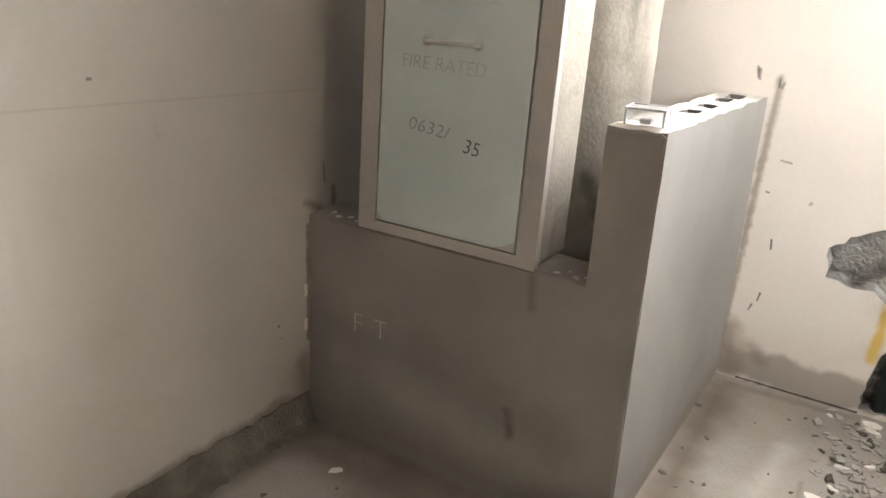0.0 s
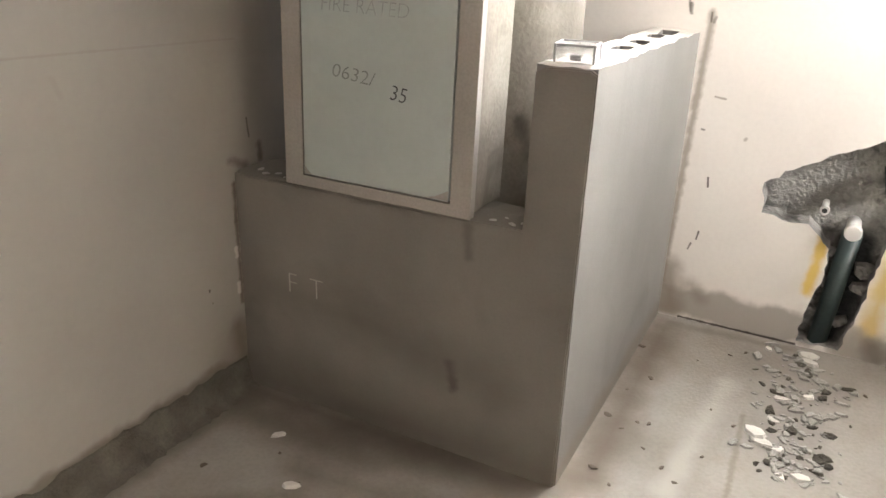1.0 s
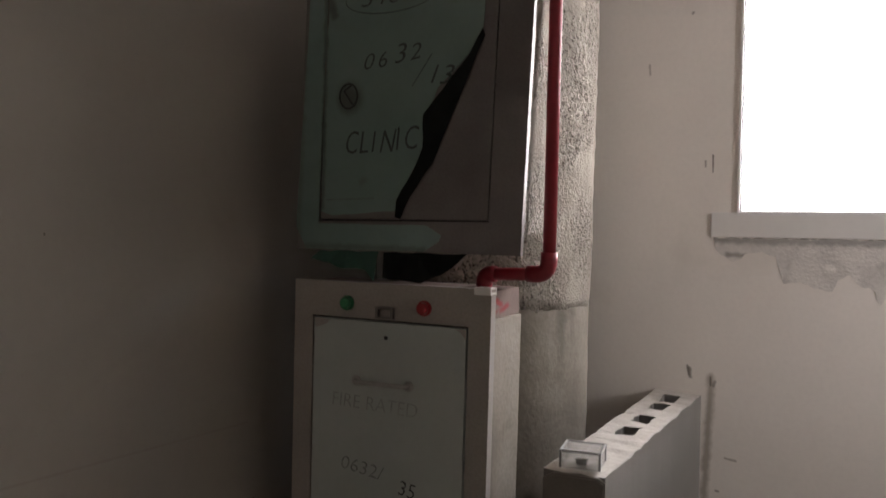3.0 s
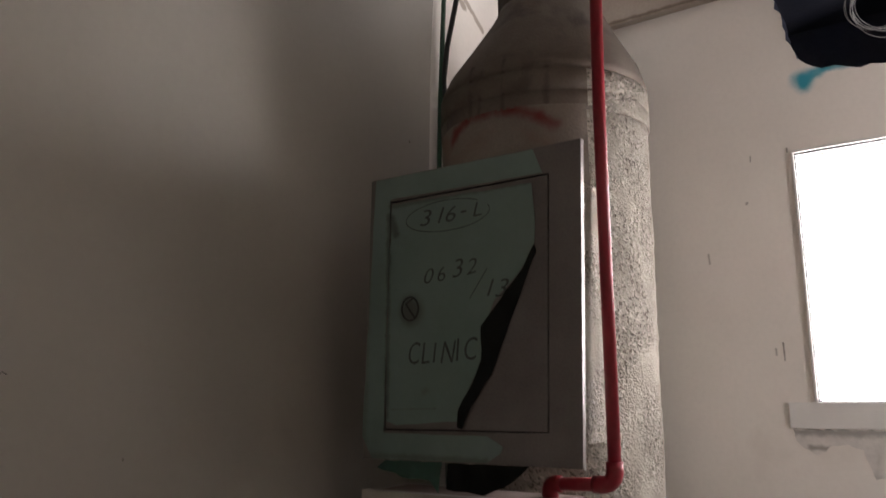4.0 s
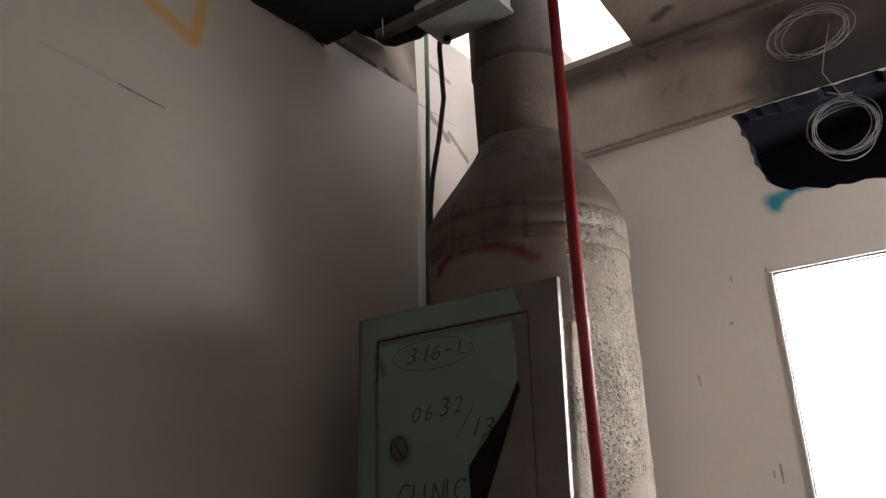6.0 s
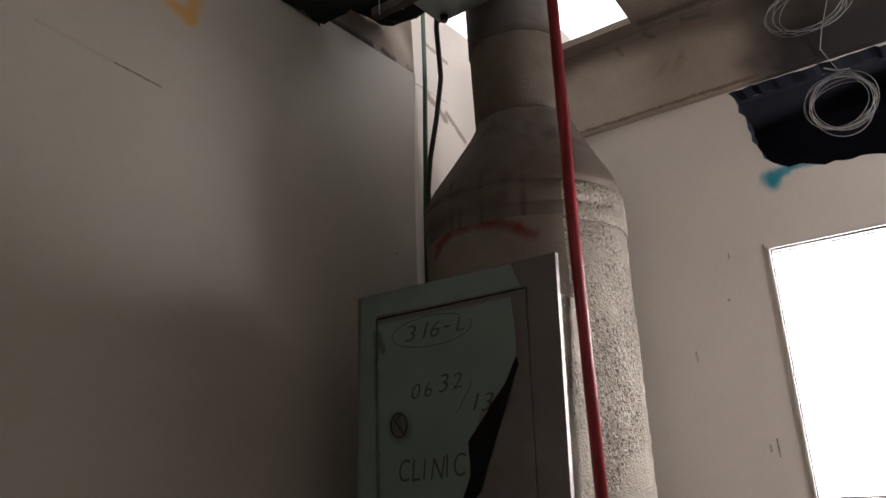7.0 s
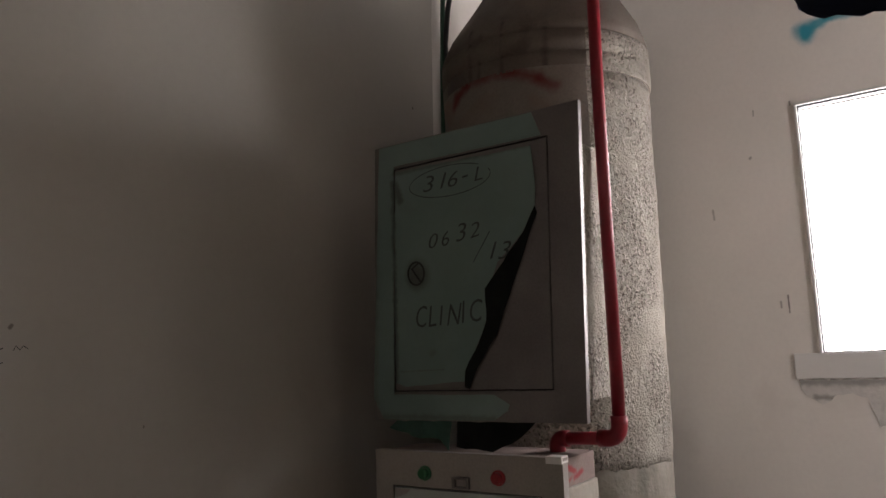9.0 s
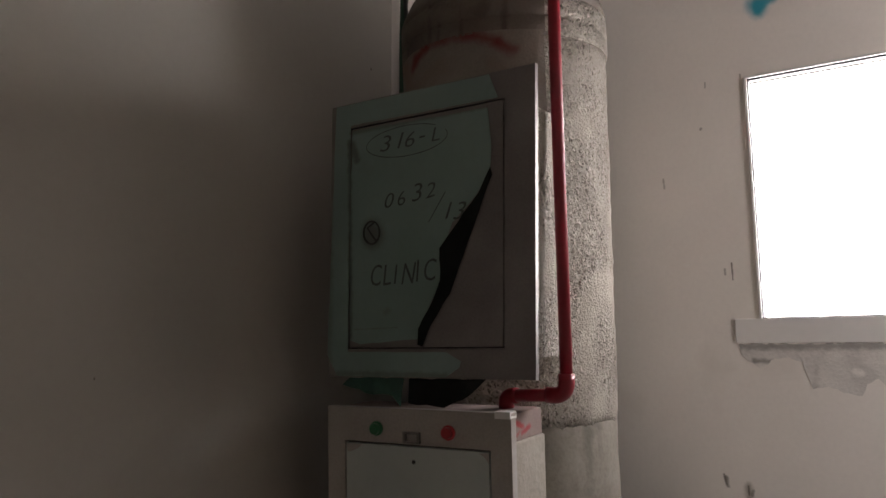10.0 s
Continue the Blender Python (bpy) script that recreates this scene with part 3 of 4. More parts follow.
def stroke(points, width, axis, at, bm=None, out=0.0015, seed=0):
    """A drawn line lying on a wall: points (a, b); a thin raised ribbon of uneven width."""
    bm = bm or bmesh.new()
    rnd = random.Random(seed)
    rows = []
    for i, (a, b) in enumerate(points):
        p, q = points[max(0, i - 1)], points[min(len(points) - 1, i + 1)]
        d = Vector((q[0] - p[0], q[1] - p[1]))
        d = d.normalized() if d.length else Vector((1, 0))
        w = width * rnd.uniform(0.35, 0.6)
        row = []
        for s in (-1, 1):
            u, v = a - d.y * w * s, b + d.x * w * s
            row.append(bm.verts.new({"y": (u, at - out, v), "x": (at + out, u, v), "z": (u, v, at + out)}[axis]))
        rows.append(row)
    for A, B in zip(rows, rows[1:]):
        bm.faces.new((A[0], A[1], B[1], B[0]))
    return bm


def chip_mesh(rnd, s, flat=0.4):
    """An angular broken piece about s across, its base at z = 0."""
    bm = bmesh.new()
    n = rnd.randint(5, 7)
    ring = [(math.cos(2 * math.pi * (k + rnd.uniform(-0.25, 0.25)) / n) * s * rnd.uniform(0.3, 0.6), math.sin(2 * math.pi * (k + rnd.uniform(-0.25, 0.25)) / n) * s * rnd.uniform(0.22, 0.5)) for k in range(n)]
    h = s * flat * rnd.uniform(0.5, 1.0)
    lo = [bm.verts.new((x, y, 0)) for x, y in ring]
    hi = [bm.verts.new((x * 0.85, y * 0.85, h * rnd.uniform(0.6, 1.1))) for x, y in ring]
    bm.faces.new(lo[::-1])
    bm.faces.new(hi)
    for k in range(n):
        bm.faces.new((lo[k], lo[(k + 1) % n], hi[(k + 1) % n], hi[k]))
    return bm


# ---- bright overcast sky above the roof opening ----
M_SKY = bpy.data.materials.new("overcast_sky")
M_SKY.use_nodes = True
b = M_SKY.node_tree.nodes["Principled BSDF"]
b.inputs["Base Color"].default_value = (0.8, 0.8, 0.8, 1)
b.inputs["Emission Color"].default_value, b.inputs["Emission Strength"].default_value = (1.0, 0.965, 0.93, 1), 1.2
tagged(finish("backdrop", box(-14, 14, -14, 14, 9.0, 9.05), M_SKY), "bright overcast sky above the roof opening", "sky", kind="structure")

# ---- setting ----
XE, YS, ZC = 3.6, -4.6, 3.65     # east wall, south wall, ceiling
FY = -1.085                      # front of the low masonry enclosure
JY = -0.31                       # where the painted west wall ends

DROP = -0.12                     # the floor falls away from the north wall


def ground(y):
    return max(DROP, min(0.0, 0.11 * y))


bm = bmesh.new()
rows = [[bm.verts.new((x, y, z)) for x in (-0.3, XE + 0.2)] for y, z in ((0.6, 0.0), (0.0, 0.0), (DROP / 0.11, DROP), (YS - 0.2, DROP), (YS - 0.2, -0.3), (0.6, -0.3))]
for A, B in zip(rows, rows[1:] + rows[:1]):
    bm.faces.new((A[0], A[1], B[1], B[0]))
for k in (0, 1):
    bm.faces.new([r[k] for r in rows])
floor = tagged(finish("floor", bm, M_FLOOR), "dusty bare concrete floor with stains, darker along the low wall", "floor", kind="structure")

# west wall: painted sheet, then a recessed plastered length, with raw concrete above
bm = plate([(YS, -0.15), (0.28, -0.15), (0.28, 2.30), (JY - 0.088, 2.44), (JY - 0.085, 2.70), (JY - 0.06, 3.20), (JY - 0.012, 3.69), (YS, 3.69)], [], -0.22, "x", 0.0)
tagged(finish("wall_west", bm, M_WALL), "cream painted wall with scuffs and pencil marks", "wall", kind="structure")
tagged(finish("wall_west_recess", box(-0.21, -0.022, JY - 0.13, 0.5, 2.2, 3.66), M_BACK), "recessed strip of white plastered wall", "wall", kind="structure")
tagged(finish("beam_west", box(-0.22, -0.014, YS, JY, 3.69, 4.06), M_CONC), "stained raw concrete beam over the wall, light painted on its end", "beam", kind="structure")
tagged(finish("beam_west_end", box(-0.22, -0.03, JY, 0.5, 3.66, 4.14), M_BACK), "flaking white plastered upstand", "beam", kind="structure")

CHASE = ragged([(1.49, 0.60), (1.60, 0.68), (1.727, 0.748), (1.83, 0.80), (2.0, 0.86), (2.12, 0.74), (2.02, 0.52), (1.915, 0.455), (1.90, 0.33), (1.875, 0.16), (1.845, 0.02), (1.70, 0.02), (1.715, 0.16), (1.745, 0.30), (1.74, 0.40), (1.66, 0.475), (1.572, 0.474), (1.50, 0.49)], 0.025, 0.007, 3)
BREAK = ragged([(1.262, 3.262), (1.29, 3.20), (1.31, 3.10), (1.345, 2.968), (1.40, 2.92), (1.544, 2.879), (1.66, 2.885), (1.755, 2.86), (1.95, 2.85), (2.15, 2.87), (2.2, 3.05), (2.18, 3.262)], 0.025, 0.008, 5)
WX0, WX1, WZ0 = 1.215, 2.25, 1.67
G0, G1, H0, H1 = 1.305, 2.16, 1.753, 2.62
hole_w = [(G0 - 0.009, WZ0 + 0.01), (G1 + 0.009, WZ0 + 0.01), (G1 + 0.009, H1 + 0.009), (G0 - 0.009, H1 + 0.009)]
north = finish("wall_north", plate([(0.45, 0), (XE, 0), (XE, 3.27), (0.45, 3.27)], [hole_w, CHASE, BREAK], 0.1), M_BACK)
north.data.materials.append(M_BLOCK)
north.data.materials.append(M_VOID)
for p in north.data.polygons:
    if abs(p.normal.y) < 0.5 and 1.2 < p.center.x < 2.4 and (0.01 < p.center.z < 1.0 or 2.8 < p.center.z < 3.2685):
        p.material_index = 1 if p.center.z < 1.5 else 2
tagged(north, "dusty white plastered wall, chased open for pipes", "wall", kind="structure")
deep = [(1.13, 2.80), (2.32, 2.80), (2.32, 3.267), (1.13, 3.267)]
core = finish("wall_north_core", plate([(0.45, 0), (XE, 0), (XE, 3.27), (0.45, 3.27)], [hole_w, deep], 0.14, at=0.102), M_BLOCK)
core.data.materials.append(M_VOID)
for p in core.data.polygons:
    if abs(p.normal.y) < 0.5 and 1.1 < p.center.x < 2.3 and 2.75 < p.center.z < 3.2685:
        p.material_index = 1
tagged(core, "broken grey masonry behind the plaster", "wall", kind="structure")
tagged(finish("wall_north_niche", box(-0.022, 0.45, 0.3, 0.45, 0.0, 4.06), M_BACK), "plastered wall behind the duct", "wall", kind="structure")
tagged(finish("wall_north_return", box(0.45, 0.55, 0.244, 0.45, 0.0, 3.65), M_BACK), "plastered return wall behind the duct", "wall", kind="structure")
# sides of the void, and a dark slab hiding the beam's underside
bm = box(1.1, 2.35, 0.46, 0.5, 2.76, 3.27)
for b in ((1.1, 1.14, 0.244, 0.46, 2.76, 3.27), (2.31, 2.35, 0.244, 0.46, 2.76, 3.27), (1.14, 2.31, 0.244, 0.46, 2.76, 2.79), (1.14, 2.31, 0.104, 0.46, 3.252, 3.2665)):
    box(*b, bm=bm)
tagged(finish("void_north", bm, M_VOID), "dark void behind the broken plaster", "void", kind="structure")
tagged(finish("beam_north", box(0.45, XE, -0.03, 0.3, 3.272, ZC, 0.006), M_BEAM), "stained concrete beam above the wall, near-black at its right end", "beam", kind="structure")
tagged(finish("wall_south", box(-0.22, XE + 0.2, YS - 0.2, YS, -0.15, 4.06), M_PAINT), "plain bare cement wall", "wall", kind="structure")
# high opening assumed out of view, cut for the east lamp
tagged(finish("wall_east", plate([(YS, -0.15), (0.3, -0.15), (0.3, 3.65), (YS, 3.65)], [[(-0.78, 1.6), (-0.12, 1.6), (-0.12, 3.1), (-0.78, 3.1)]], 0.2, "x", XE), M_PAINT), "plain bare cement wall with an added high opening for fill light", "wall", kind="structure")
slab = [(0.0, YS), (XE + 0.2, YS), (XE + 0.2, 0.5), (0.50, 0.5), (0.50, -0.118), (0.965, -0.118), (0.985, -0.5), (0.99, -0.98), (0.0, -0.98)]
tagged(finish("ceiling", plate(ragged(slab, 0.06, 0.003, 8), [], 0.03, "z", ZC), M_CONC), "stained concrete ceiling slab with an opening to the sky", "ceiling", kind="structure")

# low masonry enclosure: front wall and taller side wall with hollow blocks showing on top
bm = bmesh.new()
nx = 24
rnd = random.Random(4)
prev = None
for i in range(nx + 1):
    x = 1.0 * i / nx
    h = [0.66 + rnd.uniform(-0.004, 0.004) for _ in range(4)]
    ring = [bm.verts.new(p) for p in ((x, FY + 0.014, -0.15), (x, FY + 0.014, h[0] - 0.004), (x, FY + 0.02, h[0] + 0.002), (x, FY + 0.09, h[1] + 0.006), (x, FY + 0.19, h[2]), (x, FY + 0.20, -0.15))]
    if prev:
        for k in range(5):
            bm.faces.new((prev[k], prev[k + 1], ring[k + 1], ring[k]))
    else:
        bm.faces.new(ring)
    prev = ring
bm.faces.new(prev[::-1])
low = tagged(finish("wall_low", bm, M_RENDER), "low cement rendered wall with a rough top", "wall", kind="structure")

SW = [(1.003, FY + 0.012), (1.160, FY + 0.012), (1.19, 0.0), (1.03, 0.0)]   # plan of the side wall


def skew(u, v):
    """u across the side wall, v along it from the front."""
    a = Vector(SW[0]).lerp(Vector(SW[1]), u)
    b = Vector(SW[3]).lerp(Vector(SW[2]), u)
    return a.lerp(b, v)


cells = []
for v0, v1 in ((0.375, 0.47), (0.52, 0.62), (0.70, 0.785), (0.83, 0.92)):
    cells.append([tuple(skew(u, v)) for u, v in ((0.34, v0), (0.66, v0), (0.68, v1), (0.32, v1))])
rim = ragged([tuple(skew(u, v)) for u, v in ((0, 0), (1, 0), (1, 1), (0, 1))], 0.03, 0.0002, 6)
bm = plate(rim, [ragged(c, 0.02, 0.004, 20 + i) for i, c in enumerate(cells)], -1.25, "z", 1.10)
for v in bm.verts:
    if v.co.z > 1.09:
        k = v.co.copy()
        v.co.z += 0.005 * noise.noise(k * 9) + 0.006 * noise.noise(k * 34)
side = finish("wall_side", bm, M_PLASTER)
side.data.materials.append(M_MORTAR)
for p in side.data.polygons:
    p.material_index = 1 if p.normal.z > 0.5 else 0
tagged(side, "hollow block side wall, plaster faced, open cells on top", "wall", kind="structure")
coat = [(0.0, -0.15), (1.155, -0.15), (1.162, 1.088), (1.145, 1.098), (1.03, 1.094), (1.004, 1.080), (1.0, 0.662), (0.0, 0.656)]
bm = plate(ragged(coat, 0.05, 0.0016, 9), [], 0.016, "y", FY)
bmesh.ops.bevel(bm, geom=[e for e in bm.edges if abs(e.verts[0].co.y - FY) < 1e-5 and abs(e.verts[1].co.y - FY) < 1e-5 and len([f for f in e.link_faces if abs(f.normal.y) < 0.5]) == 1], offset=0.004, segments=2, affect="EDGES")
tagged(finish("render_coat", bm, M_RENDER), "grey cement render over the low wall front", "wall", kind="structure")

# window in the north wall
window = thing("window_1", "white framed window, bright daylight behind the glass", "window", kind="structure")
part("sill_rail", box(WX0 - 0.004, WX1 + 0.004, -0.005, 0.06, WZ0 - 0.004, H0, 0.002), M_PVC, window, "white plastic sill rail")
for b in ((G0 - 0.0095, G1 + 0.0095, -0.006, 0.06, H1, H1 + 0.0095), (G0 - 0.0095, G0, -0.006, 0.06, H0, H1), (G1, G1 + 0.0095, -0.006, 0.06, H0, H1)):
    part("bead", box(*b, 0.002), M_PVC, window, "narrow white plastic bead")
for b in ((G0, G1, 0.005, 0.03, H0, H0 + 0.004), (G0, G1, 0.005, 0.03, H1 - 0.006, H1), (G0, G0 + 0.003, 0.005, 0.03, H0, H1), (G1 - 0.003, G1, 0.005, 0.03, H0, H1)):
    part("gasket", box(*b), M_BLACK, window, "black rubber gasket")
pane = part("pane", box(G0, G1, 0.014, 0.02, H0, H1), M_GLASS, window, "clear glass pane")
pane.visible_shadow = False

patch = [(1.218, 1.664), (1.226, 1.625), (1.248, 1.602), (1.285, 1.580), (1.315, 1.592), (1.335, 1.612), (1.38, 1.618), (1.424, 1.60), (1.436, 1.56), (1.452, 1.510), (1.50, 1.520), (1.545, 1.497), (1.60, 1.490), (1.616, 1.53), (1.65, 1.548), (1.68, 1.515), (1.72, 1.50), (1.742, 1.452), (1.765, 1.50), (1.795, 1.575), (1.86, 1.545), (1.95, 1.56), (2.05, 1.53), (2.16, 1.59), (2.25, 1.60), (2.25, 1.664)]
bm = plate(ragged(patch, 0.012, 0.004, 61), [], -0.0015, "y", 0.0005)
tagged(finish("sill_patch", bm, M_PATCH), "grey cement patch with a ragged edge below the window", "trim", kind="structure")

# ---- duct ----
DX, DY = 0.555, -0.45
duct = thing("duct", "large round insulated duct narrowing to a chimney", "duct", (DX, DY, 0))
bm = lathe([(0.332, 0.0)] + [(0.332 + 0.0085 * i / 24 + 0.0012 * math.sin(i * 2.3), 0.05 + 0.06 * i) for i in range(25)] + [(0.341, 1.53)], 0, 0, 96, 0.003)
part("plastered_foot", bm, M_SKIM, duct, "smudged plaster skim, shade painted low down", True)
bm = lathe([(0.3415, 1.44), (0.3440, 1.47)] + [(0.345 + 0.017 * i / 38 + 0.0015 * math.sin(i * 2.3), 1.55 + 0.03 * i) for i in range(38)] + [(0.362, 2.70)], 0, 0, 128, 0.006)
for v in bm.verts:
    d = Vector((v.co.x, v.co.y, 0)).normalized()
    v.co += d * min(1, max(0, (v.co.z - 1.56) / 0.15)) * (0.003 * noise.noise(Vector((v.co.x * 30, v.co.y * 30, v.co.z * 45))))
for v in bm.verts:
    if v.co.z < 1.49:
        v.co.z += 0.015 * noise.noise(Vector((v.co.x * 9, v.co.y * 9, 0))) + 0.012 * noise.noise(Vector((v.co.x * 40, v.co.y * 40, 0)))
part("lower_body", bm, M_DUCT, duct, "rough sprayed insulation", True)
bm = lathe([(0.362, 2.36), (0.369, 2.38), (0.370, 2.69), (0.371, 2.705)], 0, 0, 128, 0.006)
bmesh.ops.delete(bm, geom=[f for f in bm.faces if f.calc_center_median().x > 0.275 or len(f.verts) > 4], context="FACES")
part("wrap_band", bm, M_WRAP, duct, "smoother grey wrap with a red spray arc", True)
bm = lathe([(0.366, 2.69), (0.3705, 2.70), (0.3715, 2.748), (0.366, 2.752), (0.366, 2.757), (0.3725, 2.761), (0.373, 2.822), (0.367, 2.826), (0.367, 2.832), (0.3735, 2.836), (0.366, 2.860), (0.345, 2.91), (0.28, 3.01), (0.215, 3.115), (0.192, 3.16), (0.184, 3.18)], 0, 0, 96, 0.007)
for v in bm.verts:
    v.co.x += 0.035 * min(1, max(0, (v.co.z - 2.85) / 0.3))
red_ = part("reducer", bm, M_CANVAS, duct, "grey cone with grooved bands", True)
red_.data.materials.append(M_DUCT)
for p in red_.data.polygons:
    if p.center.z < 2.82 and p.center.x > 0.285:
        p.material_index = 1
bm = lathe([(0.184, 3.17), (0.182, 3.49), (0.182, 3.52)], 0.035, 0, 64, 0.004)
part("upper_pipe", bm, M_CANVAS, duct, "", True)
bm = lathe([(0.182, 3.50), (0.1865, 3.502), (0.186, 3.53), (0.180, 4.4)], 0.035, 0, 64, 0.004)
part("flue_sleeve", bm, M_SLEEVE, duct, "darker sleeve above the joint", True)

# ---- cabinets ----
LEAN_U, LEAN_L = 0.045, 0.018


def up(x, z):
    return x + LEAN_U * (z - 1.625)


def lo_(x, z):
    return x + LEAN_L * (z - 0.668)


def frame_plate(x0, x1, z0, z1, a0, a1, c0, c1, f, y, depth):
    return plate([(f(x0, z0), z0), (f(x1, z0), z0), (f(x1, z1), z1), (f(x0, z1), z1)], [[(f(a0, c0), c0), (f(a1, c0), c0), (f(a1, c1), c1), (f(a0, c1), c1)]], depth, "y", y)


lower = thing("lower_cabinet", "steel wall cabinet with pale green filmed door on a low wall", "cabinet", (0.53, -0.98, 0.668))
shift = Matrix.Translation((-0.53, 0.98, -0.668))


def lpart(name, bm, mat, label="", smooth=False, parent=None):
    bmesh.ops.transform(bm, matrix=shift, verts=bm.verts)
    return part(name, bm, mat, parent or lower, label, smooth)


lpart("carcass", box(0.228, 0.838, FY + 0.026, -0.865, 0.668, 1.455, 0.006, LEAN_L), M_SKIM, "pale mottled side panels")
lpart("top_recess", box(0.240, 0.848, FY + 0.026, -0.875, 1.4555, 1.53, 0.003), M_SPLASH, "pink stained plaster splashed with red paint")
lpart("front_frame", frame_plate(0.215, 0.846, 0.663, 1.537, 0.281, 0.783, 0.697, 1.437, lo_, FY - 0.003, 0.028), M_STEEL, "beige steel front frame")
ldoor = lpart("door", box(lo_(0.2865, 0.7), 0.7775, FY - 0.004, FY + 0.014, 0.7025, 1.4315, 0.002, LEAN_L), M_FILM, "pale green filmed door panel")
lpart("shadow_gap", box(0.281, 0.784, FY + 0.015, FY + 0.019, 0.697, 1.437, 0, LEAN_L), M_BLACK, "dark gap round the door")
for x, m_, lab in ((0.42, M_BTN_G, "green push button"), (0.668, M_BTN_R, "red push button")):
    bm = tube([(x, FY - 0.006, 1.478), (x, FY - 0.011, 1.478), (x, FY - 0.012, 1.478), (x, FY - 0.024, 1.478), (x, FY - 0.027, 1.478)], [0.021, 0.021, 0.016, 0.016, 0.012], 20)
    lpart("button", bm, m_, lab)
bm = plate([(0.518, 1.443), (0.574, 1.443), (0.574, 1.474), (0.518, 1.474)], [[(0.526, 1.447), (0.566, 1.447), (0.566, 1.474 - 0.006), (0.526, 1.474 - 0.006)]], -0.01, "y", FY - 0.0065)
lpart("catch", bm, M_STEEL_D, "small steel catch")
lpart("keyhole", tube([(0.546, FY - 0.0035, 1.389), (0.546, FY - 0.006, 1.389)], 0.006, 12), M_BLACK, parent=ldoor)
bm = tube(bend([(0.451, FY - 0.004, 1.262), (0.451, FY - 0.026, 1.262), (0.621, FY - 0.026, 1.265), (0.621, FY - 0.004, 1.265)], 0.012), 0.0065, 12)
for x in (0.451, 0.621):
    tube([(x, FY - 0.0035, 1.263), (x, FY - 0.009, 1.263)], 0.014, 16, bm)
lpart("handle", bm, M_HANDLE, "steel bar handle", True, ldoor)
for pts in ([(0.778, 0.705), (0.778, 0.735), (0.765, 0.728), (0.735, 0.712), (0.70, 0.705)], [(0.290, 0.705), (0.315, 0.705), (0.302, 0.715), (0.291, 0.728)], [(0.304, 1.428), (0.36, 1.428), (0.345, 1.415), (0.306, 1.402)], [(0.792, 1.428), (0.76, 1.428), (0.775, 1.42), (0.791, 1.40)]):
    lpart("bare_corner", plate(ragged(pts, 0.012, 0.0015, 51), [], -0.0008, "y", FY - 0.0042), M_STEEL, "bare steel where the film is cut back", parent=ldoor)
lpart("corner_cap", box(0.814, 0.8615, FY - 0.008, FY + 0.03, 1.522, 1.541, 0.002), M_PVC, "white corner tape")


def on_front(x, z, y, tilt=0):
    return Matrix.Translation((x, y, z)) @ pose(0, 0, 0, 90, 0, 0) @ pose(0, 0, 0, 0, 0, tilt)


for word, x, z, s, m_, tilt, st in (("FIRE RATED", 0.362, 1.185, 0.056, M_INK_F, -1, 0.98), ("0632/", 0.394, 1.008, 0.055, M_INK_M, -6, 1.15), ("35", 0.585, 0.965, 0.060, M_INK, -8, 0.95)):
    writing("marker_writing", word, s, shift @ on_front(x, z, FY - 0.0052, tilt), m_, ldoor, -0.0008, 0.1, st)

upper = thing("upper_cabinet", "steel cabinet with torn green protective film on its door", "cabinet", (0.6, -0.97, 1.625))
ushift = Matrix.Translation((-0.6, 0.97, -1.625))


def upart(name, bm, mat, label="", smooth=False, parent=None):
    bmesh.ops.transform(bm, matrix=ushift, verts=bm.verts)
    return part(name, bm, mat, parent or upper, label, smooth)


upart("carcass", box(0.29, 0.905, FY + 0.0185, -0.83, 1.675, 2.37, 0.006, LEAN_U), M_DUCT, "rough insulation sprayed box sides")
upart("front_frame", frame_plate(0.233, 0.937, 1.625, 2.462, 0.308, 0.845, 1.708, 2.385, up, FY, 0.018), M_STEEL_D, "bare steel front frame")
udoor = upart("door", box(0.3125 + LEAN_U * 0.09, 0.8405 + LEAN_U * 0.09, FY + 0.001, FY + 0.014, 1.712, 2.381, 0.002, LEAN_U), M_STEEL_D, "bare steel door")
upart("shadow_gap", box(0.30, 0.855, FY + 0.0145, FY + 0.0175, 1.70, 2.39, 0, LEAN_U), M_BLACK, "dark gap round the door")
film = [(0.352, 2.374), (0.60, 2.372), (0.826, 2.366), (0.832, 2.28), (0.826, 2.185), (0.78, 2.13), (0.70, 2.06), (0.665, 1.995), (0.655, 1.93), (0.652, 1.90), (0.60, 1.80), (0.572, 1.735), (0.47, 1.73), (0.36, 1.722), (0.322, 1.735), (0.328, 2.0), (0.338, 2.2)]
upart("door_film", plate(ragged(film, 0.03, 0.0025, 11), [], -0.0015, "y", FY - 0.0005), M_FILM_G, "torn pale green protective film", parent=udoor)
curl = [(0.828, 2.20), (0.834, 2.18), (0.785, 2.075), (0.735, 1.965), (0.685, 1.86), (0.618, 1.775), (0.588, 1.715), (0.570, 1.72), (0.574, 1.765), (0.625, 1.84), (0.654, 1.90), (0.655, 1.99), (0.72, 2.06), (0.79, 2.135)]
bm = plate(ragged(curl, 0.03, 0.002, 12), [], -0.001, "y", FY - 0.003)
upart("film_curl", bm, M_FILM_B, "dark curled back of the torn film", parent=udoor)
edge_film = [(0.231, 1.69), (0.268, 1.628), (0.66, 1.628), (0.705, 1.655), (0.712, 1.672), (0.665, 1.698), (0.312, 1.700), (0.345, 2.393), (0.86, 2.39), (0.835, 2.458), (0.29, 2.460), (0.262, 2.1)]
upart("frame_film", plate(ragged(edge_film, 0.04, 0.0015, 13), [], -0.0012, "y", FY - 0.0008), M_FILM_G, "green film left on the frame")
